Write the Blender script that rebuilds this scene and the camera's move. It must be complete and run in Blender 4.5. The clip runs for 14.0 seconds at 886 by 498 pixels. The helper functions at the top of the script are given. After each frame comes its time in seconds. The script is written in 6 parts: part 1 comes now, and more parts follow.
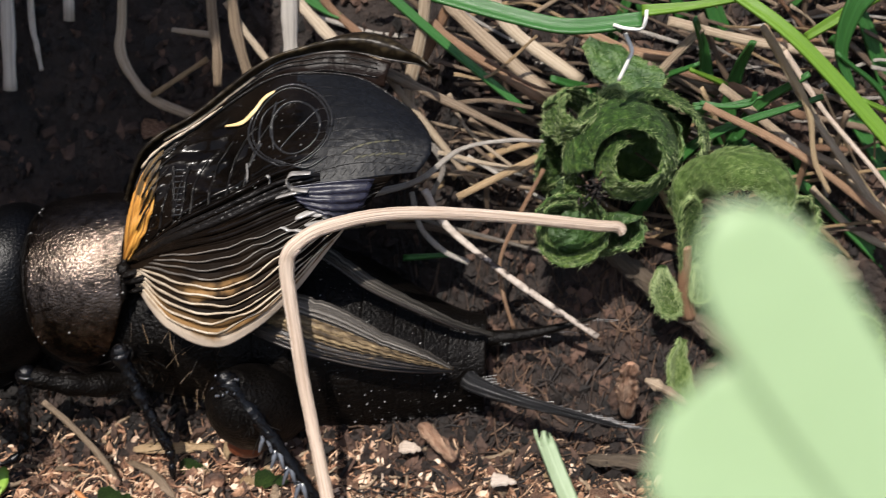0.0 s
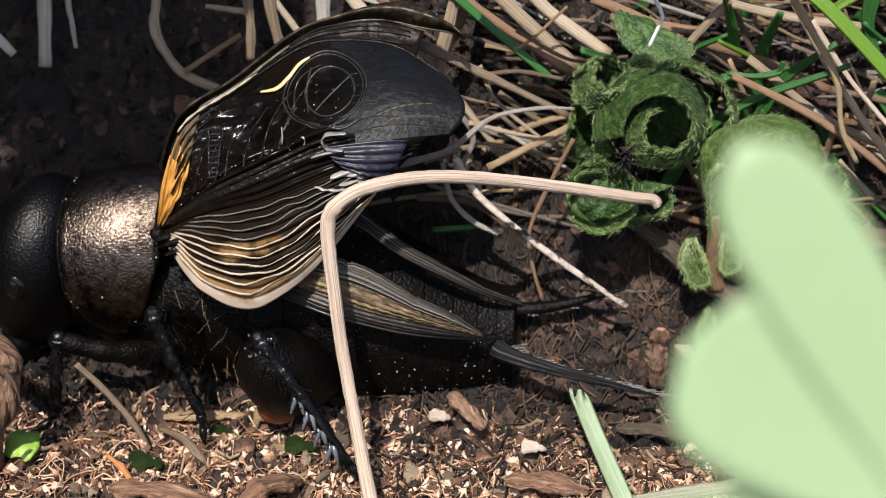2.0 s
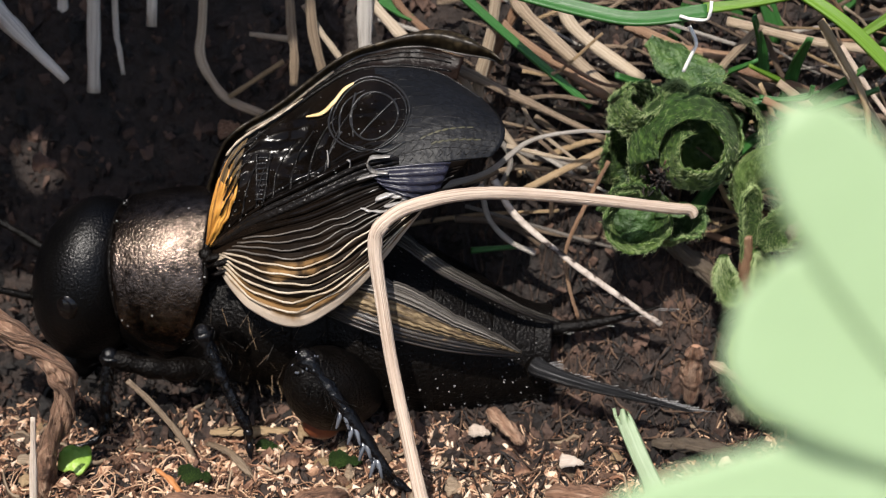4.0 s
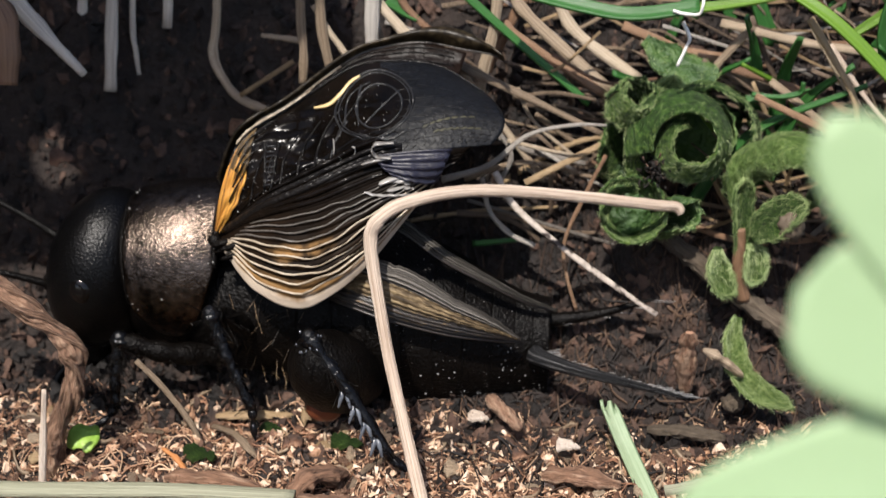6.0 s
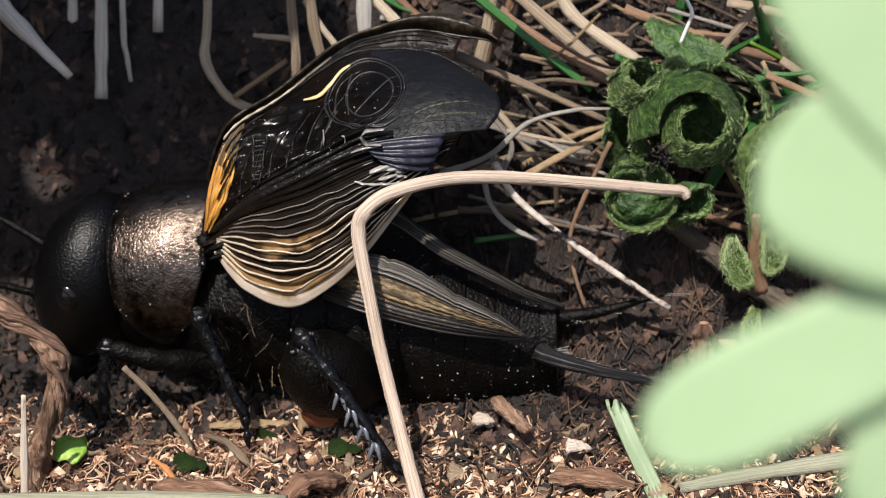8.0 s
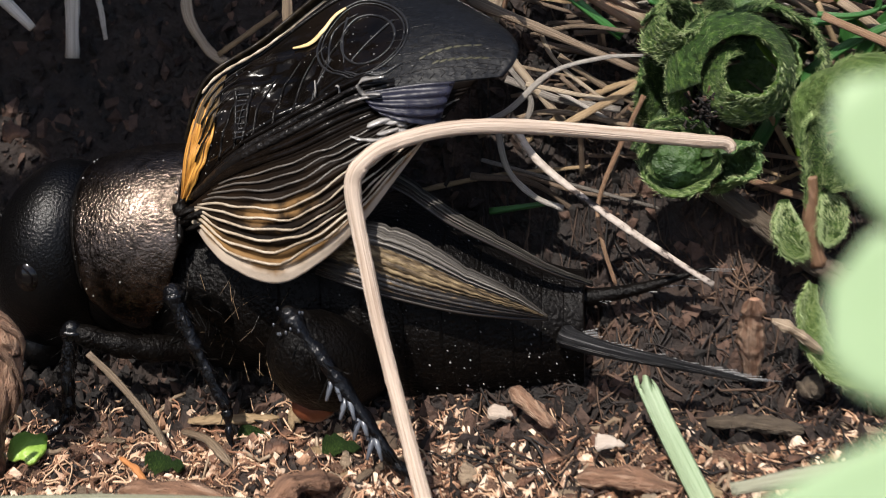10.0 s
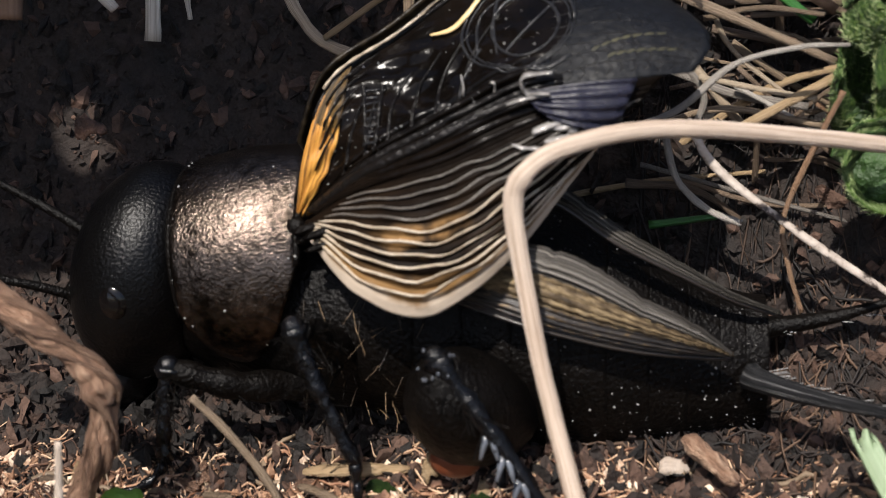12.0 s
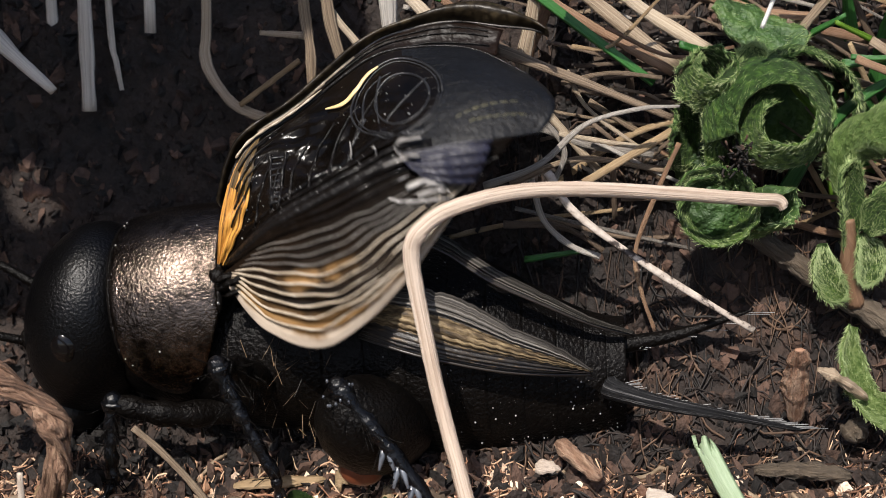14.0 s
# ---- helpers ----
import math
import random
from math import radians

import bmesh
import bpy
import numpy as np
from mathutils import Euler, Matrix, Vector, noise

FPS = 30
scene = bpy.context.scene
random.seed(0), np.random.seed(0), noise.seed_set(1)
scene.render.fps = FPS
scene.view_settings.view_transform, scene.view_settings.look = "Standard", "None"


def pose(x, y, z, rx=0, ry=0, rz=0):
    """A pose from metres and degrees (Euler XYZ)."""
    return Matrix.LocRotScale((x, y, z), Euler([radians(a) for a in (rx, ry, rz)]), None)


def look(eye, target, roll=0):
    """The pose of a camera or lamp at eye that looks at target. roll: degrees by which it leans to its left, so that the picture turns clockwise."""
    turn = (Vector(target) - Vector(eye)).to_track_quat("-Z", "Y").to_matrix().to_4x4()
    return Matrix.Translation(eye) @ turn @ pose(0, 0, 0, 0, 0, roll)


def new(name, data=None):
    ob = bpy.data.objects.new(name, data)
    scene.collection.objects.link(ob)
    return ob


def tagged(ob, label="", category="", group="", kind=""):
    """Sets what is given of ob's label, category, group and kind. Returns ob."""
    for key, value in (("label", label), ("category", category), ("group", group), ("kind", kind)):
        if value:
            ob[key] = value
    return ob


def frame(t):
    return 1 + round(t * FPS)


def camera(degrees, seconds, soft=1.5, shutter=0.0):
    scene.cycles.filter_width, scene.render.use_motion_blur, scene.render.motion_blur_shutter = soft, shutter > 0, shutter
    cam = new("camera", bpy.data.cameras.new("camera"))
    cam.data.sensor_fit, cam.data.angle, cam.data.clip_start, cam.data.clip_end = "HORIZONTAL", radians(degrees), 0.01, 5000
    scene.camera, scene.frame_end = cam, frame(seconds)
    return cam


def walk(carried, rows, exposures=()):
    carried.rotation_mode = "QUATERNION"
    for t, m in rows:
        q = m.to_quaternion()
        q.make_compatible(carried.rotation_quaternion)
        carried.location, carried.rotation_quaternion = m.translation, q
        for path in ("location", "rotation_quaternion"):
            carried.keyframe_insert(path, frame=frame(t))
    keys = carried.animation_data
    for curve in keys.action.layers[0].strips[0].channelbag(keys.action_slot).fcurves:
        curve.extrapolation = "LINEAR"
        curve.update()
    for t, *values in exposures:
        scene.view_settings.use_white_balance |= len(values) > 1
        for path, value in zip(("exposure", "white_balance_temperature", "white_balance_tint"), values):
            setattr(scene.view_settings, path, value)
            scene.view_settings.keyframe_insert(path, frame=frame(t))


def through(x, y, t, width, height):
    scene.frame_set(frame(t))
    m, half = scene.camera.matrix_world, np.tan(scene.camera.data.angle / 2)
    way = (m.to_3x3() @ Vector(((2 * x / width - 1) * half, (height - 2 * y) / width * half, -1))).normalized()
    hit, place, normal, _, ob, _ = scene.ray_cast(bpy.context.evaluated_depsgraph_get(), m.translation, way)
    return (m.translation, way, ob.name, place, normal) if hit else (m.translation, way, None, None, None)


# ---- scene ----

U = 0.01          # the plan below is in centimetres
cam = camera(40.0, 14.0, soft=0.5, shutter=0.3)
cam.data.dof.use_dof = True
cam.data.dof.focus_distance = 0.0442
cam.data.dof.aperture_fstop = 122


def view(x, y, z, yaw, pitch, roll):
    """A camera pose from centimetres, yaw to the left from +y, pitch upwards, and roll."""
    return pose(x * U, y * U, z * U, 0, 0, yaw) @ pose(0, 0, 0, 90 + pitch) @ pose(0, 0, 0, 0, 0, roll)


PATH = [
    (0, 1.181, -4.414, 3.046, 4.11, -26.13, 0.13),
    (0.5, 0.812, -4.521, 2.917, 3.08, -25.32, 1.02),
    (1, 0.656, -4.483, 3.006, 2.22, -25.79, 1.26),
    (1.5, 0.955, -4.544, 2.920, 3.69, -24.15, 0.69),
    (2, 1.090, -4.598, 2.760, 4.37, -23.80, 0.29),
    (2.5, 0.573, -4.493, 3.014, 1.99, -25.00, 1.23),
    (3, 0.790, -4.474, 2.927, 3.48, -24.68, 0.51),
    (3.5, 0.873, -4.633, 2.905, 4.54, -24.10, -0.13),
    (3.7, 0.992, -4.678, 2.846, 4.99, -23.55, -0.19),
    (5.8, 0.950, -5.126, 2.702, 4.87, -19.47, 0.50),
    (6, 1.061, -4.992, 2.582, 5.67, -19.94, 0.28),
    (6.5, 1.110, -4.915, 2.428, 5.83, -19.37, -0.30),
    (7, 1.125, -4.833, 2.491, 5.88, -19.30, -0.46),
    (7.2, 1.199, -4.831, 2.417, 6.73, -18.75, -0.76),
    (9.3, 1.221, -4.837, 2.174, 7.65, -16.76, -2.49),
    (9.5, 1.251, -4.805, 2.130, 7.86, -16.77, -2.44),
    (10, 1.161, -4.279, 1.922, 8.46, -16.67, -2.34),
    (10.5, 0.877, -3.998, 1.994, 8.62, -17.94, -2.21),
    (11, 0.683, -3.934, 2.074, 9.17, -18.65, -2.39),
    (11.5, 0.634, -3.818, 2.046, 8.62, -18.63, -2.35),
    (12, 0.599, -3.649, 1.931, 8.99, -18.48, -2.35),
    (12.5, 0.506, -3.516, 2.018, 7.79, -19.54, -2.84),
    (13, 0.763, -3.602, 2.175, 7.25, -19.70, -3.95),
    (13.5, 0.875, -4.019, 2.227, 6.99, -19.20, -3.64),
    (14, 0.902, -4.173, 2.290, 6.96, -18.99, -4.03),
]
walk(cam, [(t, view(*row)) for t, *row in PATH])

# ---- light ----
SUN = Vector((-0.12, -0.57, 0.81)).normalized()
world = bpy.data.worlds.new("world")
scene.world = world
world.use_nodes = True
wt = world.node_tree
sky = wt.nodes.new("ShaderNodeTexSky")
sky.sky_type = "NISHITA"
sky.sun_disc = False
sky.air_density = 0.7
sky.dust_density = 1.5
sky.sun_elevation = math.asin(SUN.z)
sky.sun_rotation = math.atan2(SUN.x, SUN.y)
wt.links.new(sky.outputs[0], wt.nodes["Background"].inputs[0])
wt.nodes["Background"].inputs[1].default_value = 0.115
lamp = bpy.data.lights.new("sun", "SUN")
lamp.energy = 4.8
lamp.angle = radians(0.55)
lamp.color = (1.0, 0.94, 0.87)
sun = new("sun", lamp)
sun.matrix_world = look(SUN * 2, (0, 0, 0))
scene.view_settings.exposure = 0.5


# ---- materials ----
def material(name, stops, scale=600, rough=0.6, bump=0.3, bump_scale=2500, metal=0.0, uv=None, island=0.0, obj=0.0,
             spec=0.5, sheen=0.0, alpha=None, through=0.0, stain=None, depth=0.0003):
    """A procedural surface: a ramp of colours over noise at two scales, plus fine relief.
    uv: (across, along) scale of streaks along a stalk. island/obj: how much pieces or objects vary."""
    m = bpy.data.materials.new(name)
    m.use_nodes = True
    nt = m.node_tree
    b = nt.nodes["Principled BSDF"]
    N = nt.nodes.new
    co = N("ShaderNodeTexCoord")
    n1, n2 = N("ShaderNodeTexNoise"), N("ShaderNodeTexNoise")
    n1.inputs["Detail"].default_value = 6
    n2.inputs["Detail"].default_value = 3
    n1.inputs["Roughness"].default_value = 0.65
    if uv:
        mp = N("ShaderNodeMapping")
        mp.inputs["Scale"].default_value = (uv[0], uv[1], 1)
        nt.links.new(co.outputs["UV"], mp.inputs[0])
        nt.links.new(mp.outputs[0], n1.inputs["Vector"])
        n1.inputs["Scale"].default_value = 1.0
    else:
        nt.links.new(co.outputs["Object"], n1.inputs["Vector"])
        n1.inputs["Scale"].default_value = scale
    nt.links.new(co.outputs["Object"], n2.inputs["Vector"])
    n2.inputs["Scale"].default_value = scale * 0.17
    add = N("ShaderNodeMath")
    add.operation = "MULTIPLY_ADD"
    nt.links.new(n2.outputs["Fac"], add.inputs[0])
    add.inputs[1].default_value = 0.7
    nt.links.new(n1.outputs["Fac"], add.inputs[2])
    last = add
    offset = 0.35
    for socket, amount in (("Random Per Island", island), ("Random", obj)):
        if amount:
            g = N("ShaderNodeNewGeometry" if socket != "Random" else "ShaderNodeObjectInfo")
            a2 = N("ShaderNodeMath")
            a2.operation = "MULTIPLY_ADD"
            nt.links.new(g.outputs[socket], a2.inputs[0])
            a2.inputs[1].default_value = amount
            nt.links.new(last.outputs[0], a2.inputs[2])
            last = a2
            offset += amount / 2
    sub = N("ShaderNodeMath")
    sub.operation = "SUBTRACT"
    sub.use_clamp = True
    nt.links.new(last.outputs[0], sub.inputs[0])
    sub.inputs[1].default_value = offset
    ramp = N("ShaderNodeValToRGB")
    el = ramp.color_ramp.elements
    while len(el) < len(stops):
        el.new(0.5)
    for e, (p, c) in zip(el, stops):
        e.position, e.color = p, (*c, 1)
    nt.links.new(sub.outputs[0], ramp.inputs[0])
    nt.links.new(ramp.outputs[0], b.inputs["Base Color"])
    b.inputs["Roughness"].default_value = rough
    b.inputs["Metallic"].default_value = metal
    b.inputs["Specular IOR Level"].default_value = spec
    if sheen:
        b.inputs["Sheen Weight"].default_value = sheen
    if alpha is not None:
        b.inputs["Alpha"].default_value = alpha
    if bump:
        n3 = N("ShaderNodeTexNoise")
        n3.inputs["Scale"].default_value = bump_scale
        n3.inputs["Detail"].default_value = 4
        nt.links.new(co.outputs["Object"], n3.inputs["Vector"])
        bp = N("ShaderNodeBump")
        bp.inputs["Strength"].default_value = bump
        bp.inputs["Distance"].default_value = depth
        nt.links.new((n1 if uv else n3).outputs["Fac"], bp.inputs["Height"])
        nt.links.new(bp.outputs[0], b.inputs["Normal"])
    if through:
        tr = N("ShaderNodeBsdfTranslucent")
        mix = N("ShaderNodeMixShader")
        mix.inputs[0].default_value = through
        nt.links.new(ramp.outputs[0], tr.inputs[0])
        nt.links.new(b.outputs[0], mix.inputs[1])
        nt.links.new(tr.outputs[0], mix.inputs[2])
        nt.links.new(mix.outputs[0], nt.nodes["Material Output"].inputs[0])
    return m


STRAW = dict(scale=300, rough=0.55, bump=0.9, uv=(22, 1.6), obj=0.3, depth=0.00012)
M = {
    "soil": material("soil", [(0.25, (0.0055, 0.0037, 0.0029)), (0.5, (0.019, 0.012, 0.009)), (0.75, (0.056, 0.033, 0.023))], 450, 0.9, 0.9, 1800, depth=0.0006),
    # dark brown soil, deepened further by the shade behind the insect
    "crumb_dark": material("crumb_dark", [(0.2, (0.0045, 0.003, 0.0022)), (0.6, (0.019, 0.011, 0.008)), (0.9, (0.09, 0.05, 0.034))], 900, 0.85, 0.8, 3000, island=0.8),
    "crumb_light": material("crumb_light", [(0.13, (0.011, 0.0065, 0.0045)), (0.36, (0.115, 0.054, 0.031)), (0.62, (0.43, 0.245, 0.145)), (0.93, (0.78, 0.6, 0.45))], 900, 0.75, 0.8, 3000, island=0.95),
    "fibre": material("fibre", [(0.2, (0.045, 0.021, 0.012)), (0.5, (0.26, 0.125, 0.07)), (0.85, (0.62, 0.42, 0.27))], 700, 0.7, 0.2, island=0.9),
    # root hairs darkened to carry the shade behind the insect
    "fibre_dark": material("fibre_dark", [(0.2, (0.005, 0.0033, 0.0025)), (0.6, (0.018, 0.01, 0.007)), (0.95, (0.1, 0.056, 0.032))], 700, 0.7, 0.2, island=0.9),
    "straw_grey": material("straw_grey", [(0.28, (0.08, 0.069, 0.058)), (0.5, (0.27, 0.24, 0.208)), (0.75, (0.5, 0.46, 0.41))], **STRAW),
    "straw_tan": material("straw_tan", [(0.28, (0.075, 0.05, 0.031)), (0.5, (0.26, 0.19, 0.125)), (0.75, (0.5, 0.41, 0.3))], **STRAW),
    "straw_ochre": material("straw_ochre", [(0.2, (0.14, 0.09, 0.042)), (0.6, (0.32, 0.22, 0.12)), (0.9, (0.5, 0.39, 0.24))], **STRAW),
    "straw_red": material("straw_red", [(0.2, (0.1, 0.05, 0.028)), (0.6, (0.22, 0.125, 0.07)), (0.9, (0.42, 0.29, 0.18))], **STRAW),
    "straw_spot": material("straw_spot", [(0.40, (0.04, 0.028, 0.023)), (0.47, (0.36, 0.3, 0.25)), (0.9, (0.6, 0.53, 0.46))], scale=2600, rough=0.6, bump=0.4),
    "straw_pale": material("straw_pale", [(0.25, (0.36, 0.26, 0.19)), (0.45, (0.62, 0.5, 0.4)), (0.75, (0.78, 0.69, 0.6))], **STRAW),
    "green_deep": material("green_deep", [(0.2, (0.02, 0.07, 0.016)), (0.6, (0.045, 0.16, 0.035)), (0.9, (0.12, 0.28, 0.08))], scale=300, rough=0.35, bump=0.4, uv=(14, 0.8), depth=0.00006, through=0.25),
    "green_bright": material("green_bright", [(0.2, (0.06, 0.14, 0.015)), (0.6, (0.16, 0.3, 0.03)), (0.9, (0.3, 0.42, 0.09))], scale=300, rough=0.4, bump=0.4, uv=(14, 0.8), depth=0.00006, through=0.3),
    "leaf_curl": material("leaf_curl", [(0.25, (0.008, 0.022, 0.004)), (0.5, (0.05, 0.115, 0.018)), (0.78, (0.24, 0.36, 0.07))], 700, 0.5, 1.0, uv=(9, 45), through=0.18, depth=0.0005),
    "leaf_pale": material("leaf_pale", [(0.15, (0.03, 0.065, 0.012)), (0.5, (0.13, 0.21, 0.05)), (0.85, (0.42, 0.5, 0.2))], 600, 0.45, 1.0, 1500, uv=(9, 24), through=0.15, depth=0.0005),
    "leaf_hair": material("leaf_hair", [(0.2, (0.12, 0.2, 0.055)), (0.8, (0.4, 0.47, 0.22))], 500, 0.5, 0.0, island=0.5),
    "leaf_near": material("leaf_near", [(0.2, (0.35, 0.49, 0.26)), (0.6, (0.41, 0.56, 0.32)), (0.9, (0.5, 0.63, 0.41))], 120, 0.5, 0.15, 800, through=0.3),
    "wood": material("wood", [(0.2, (0.03, 0.021, 0.013)), (0.55, (0.11, 0.082, 0.055)), (0.85, (0.27, 0.22, 0.16))], 700, 0.75, 1.0, uv=(12, 4), depth=0.0004),
    "bark": material("bark", [(0.28, (0.05, 0.024, 0.014)), (0.5, (0.28, 0.15, 0.09)), (0.75, (0.58, 0.4, 0.28))], 700, 0.75, 1.0, uv=(9, 5), depth=0.0006),
    "root": material("root", [(0.28, (0.05, 0.025, 0.016)), (0.5, (0.28, 0.155, 0.095)), (0.75, (0.56, 0.38, 0.26))], 900, 0.7, 1.0, uv=(9, 11), depth=0.0006),
    "white": material("white", [(0.2, (0.6, 0.58, 0.52)), (0.8, (0.8, 0.79, 0.75))], 500, 0.6, 0.1),
    "chitin": material("chitin", [(0.3, (0.0008, 0.0008, 0.001)), (0.8, (0.0024, 0.0022, 0.0022))], 400, 0.31, 1.0, 9000, spec=0.2, depth=0.00004),
    "chitin_rough": material("chitin_rough", [(0.3, (0.0011, 0.0009, 0.0008)), (0.8, (0.0048, 0.0038, 0.0032))], 500, 0.38, 1.0, 7000, spec=0.11, depth=0.00009),
    "pronotum": material("pronotum", [(0.3, (0.014, 0.0105, 0.008)), (0.8, (0.2, 0.155, 0.127))], 3500, 0.25, 1.0, 9500, metal=1.0, spec=0.5, depth=0.00004),
    "eye": material("eye", [(0.3, (0.0015, 0.0013, 0.0013)), (0.8, (0.004, 0.003, 0.003))], 600, 0.16, 0.0, spec=0.4),
    "red_skin": material("red_skin", [(0.3, (0.06, 0.012, 0.006)), (0.8, (0.17, 0.05, 0.02))], 400, 0.35, 0.2),
    "wing_dark": material("wing_dark", [(0.3, (0.0012, 0.001, 0.0009)), (0.8, (0.009, 0.006, 0.0042))], 350, 0.2, 0.6, 900, spec=0.13, depth=0.0002),
    "leg": material("leg", [(0.3, (0.001, 0.001, 0.0013)), (0.8, (0.004, 0.004, 0.005))], 500, 0.26, 1.0, 4000, spec=0.32, depth=0.0001),
    "vein_gloss": material("vein_gloss", [(0.3, (0.006, 0.006, 0.007)), (0.8, (0.03, 0.03, 0.032))], 700, 0.3, 0.6, 3500, spec=0.3, depth=0.0001),
    "apex_cell": material("apex_cell", [(0.3, (0.03, 0.029, 0.02)), (0.8, (0.09, 0.083, 0.042))], 500, 0.4, 0.3, 3000, spec=0.2, depth=0.00004),
    "wing_rust": material("wing_rust", [(0.3, (0.003, 0.002, 0.0015)), (0.6, (0.014, 0.007, 0.0045)), (0.85, (0.06, 0.03, 0.017))], 300, 0.4, 0.8, 1400, spec=0.14, depth=0.0002),
    "wing_apex": material("wing_apex", [(0.3, (0.005, 0.0055, 0.007)), (0.6, (0.01, 0.011, 0.014)), (0.85, (0.026, 0.026, 0.02))], 160, 0.42, 0.7, 2600, spec=0.14, alpha=0.92, depth=0.00008),
    "wing_brown": material("wing_brown", [(0.3, (0.008, 0.006, 0.004)), (0.55, (0.03, 0.022, 0.012)), (0.85, (0.13, 0.09, 0.04))], 350, 0.36, 0.6, 1800, spec=0.2, depth=0.0001),
    # lighter straw grey: sunlight on the upper-left stalks is put into the colour
    "straw_bleached": material("straw_bleached", [(0.28, (0.2, 0.165, 0.125)), (0.5, (0.5, 0.44, 0.365)), (0.75, (0.74, 0.68, 0.6))], **STRAW),
    "straw_green": material("straw_green", [(0.2, (0.16, 0.15, 0.1)), (0.6, (0.3, 0.3, 0.21)), (0.9, (0.45, 0.44, 0.34))], **STRAW),
    # browner straw, also darkened for the partial shade over the litter
    "straw_dull": material("straw_dull", [(0.2, (0.065, 0.044, 0.029)), (0.6, (0.165, 0.115, 0.078)), (0.9, (0.3, 0.23, 0.165))], **STRAW),
    "wing_fold": material("wing_fold", [(0.3, (0.008, 0.008, 0.015)), (0.8, (0.035, 0.035, 0.06))], 300, 0.38, 0.5, 900, spec=0.3, alpha=0.88, depth=0.0002),
    "wing_gloss": material("wing_gloss", [(0.3, (0.12, 0.11, 0.1)), (0.8, (0.4, 0.38, 0.36))], 600, 0.2, 0.6, 1400, spec=0.8, depth=0.0002),
    "spine": material("spine", [(0.3, (0.03, 0.033, 0.04)), (0.8, (0.12, 0.13, 0.15))], 600, 0.2, 0.1, spec=0.8),
    "wing_orange": material("wing_orange", [(0.38, (0.012, 0.006, 0.003)), (0.46, (0.42, 0.18, 0.03)), (0.62, (0.74, 0.39, 0.08)), (0.85, (0.85, 0.62, 0.28))], 260, 0.4, 0.6, uv=(9, 2.2), depth=0.00015),
    "vein_dark": material("vein_dark", [(0.3, (0.003, 0.0026, 0.0026)), (0.8, (0.012, 0.01, 0.009))], 500, 0.3, 0.8, 3500, spec=0.2, depth=0.00015),
    "base_olive": material("base_olive", [(0.38, (0.008, 0.005, 0.003)), (0.52, (0.11, 0.065, 0.02)), (0.78, (0.3, 0.18, 0.055))], 260, 0.45, 0.4, uv=(8, 1.5), spec=0.2, depth=0.0001),
    "vein_grey": material("vein_grey", [(0.3, (0.03, 0.026, 0.023)), (0.8, (0.17, 0.15, 0.13))], 900, 0.4, 0.3),
    "wing_cream": material("wing_cream", [(0.25, (0.3, 0.18, 0.06)), (0.5, (0.7, 0.5, 0.24)), (0.8, (0.8, 0.66, 0.4))], 500, 0.4, 0.3),
    # darker copy of the leaf green, with the shade inside the rolls painted in
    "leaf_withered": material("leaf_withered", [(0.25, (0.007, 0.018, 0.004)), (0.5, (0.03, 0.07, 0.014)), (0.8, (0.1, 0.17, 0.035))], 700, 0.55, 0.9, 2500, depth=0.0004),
    "vein_cream": material("vein_cream", [(0.3, (0.12, 0.088, 0.055)), (0.55, (0.36, 0.29, 0.21)), (0.85, (0.6, 0.52, 0.42))], 900, 0.35, 0.4),
    "cercus": material("cercus", [(0.42, (0.003, 0.003, 0.0035)), (0.56, (0.015, 0.015, 0.016)), (0.72, (0.3, 0.29, 0.28))], 300, 0.5, 1.0, uv=(18, 1.5), spec=0.15, depth=0.00015),
    "hind_tan": material("hind_tan", [(0.36, (0.016, 0.012, 0.008)), (0.52, (0.1, 0.07, 0.04)), (0.75, (0.36, 0.27, 0.15))], 300, 0.5, 0.8, uv=(5, 10), spec=0.2, depth=0.0001),
    "hind_dark": material("hind_dark", [(0.35, (0.006, 0.005, 0.005)), (0.6, (0.03, 0.024, 0.02)), (0.85, (0.32, 0.2, 0.08))], 260, 0.35, 0.8, uv=(5, 10), depth=0.0001),
    "hind_far": material("hind_far", [(0.36, (0.004, 0.0036, 0.003)), (0.52, (0.03, 0.027, 0.023)), (0.75, (0.22, 0.2, 0.175))], 300, 0.5, 0.9, uv=(7, 1.1), spec=0.15, depth=0.00012),
    "gold_hair": material("gold_hair", [(0.3, (0.015, 0.01, 0.006)), (0.8, (0.2, 0.13, 0.07))], 500, 0.4, 0.0, island=0.8),
    "silver_hair": material("silver_hair", [(0.3, (0.12, 0.12, 0.12)), (0.8, (0.35, 0.34, 0.33))], 500, 0.3, 0.0, island=0.5),
    "hindwing": material("hindwing", [(0.36, (0.006, 0.005, 0.0045)), (0.5, (0.06, 0.053, 0.046)), (0.7, (0.38, 0.35, 0.31))], 300, 0.5, 0.9, uv=(11, 0.7), spec=0.2, depth=0.00012),
}


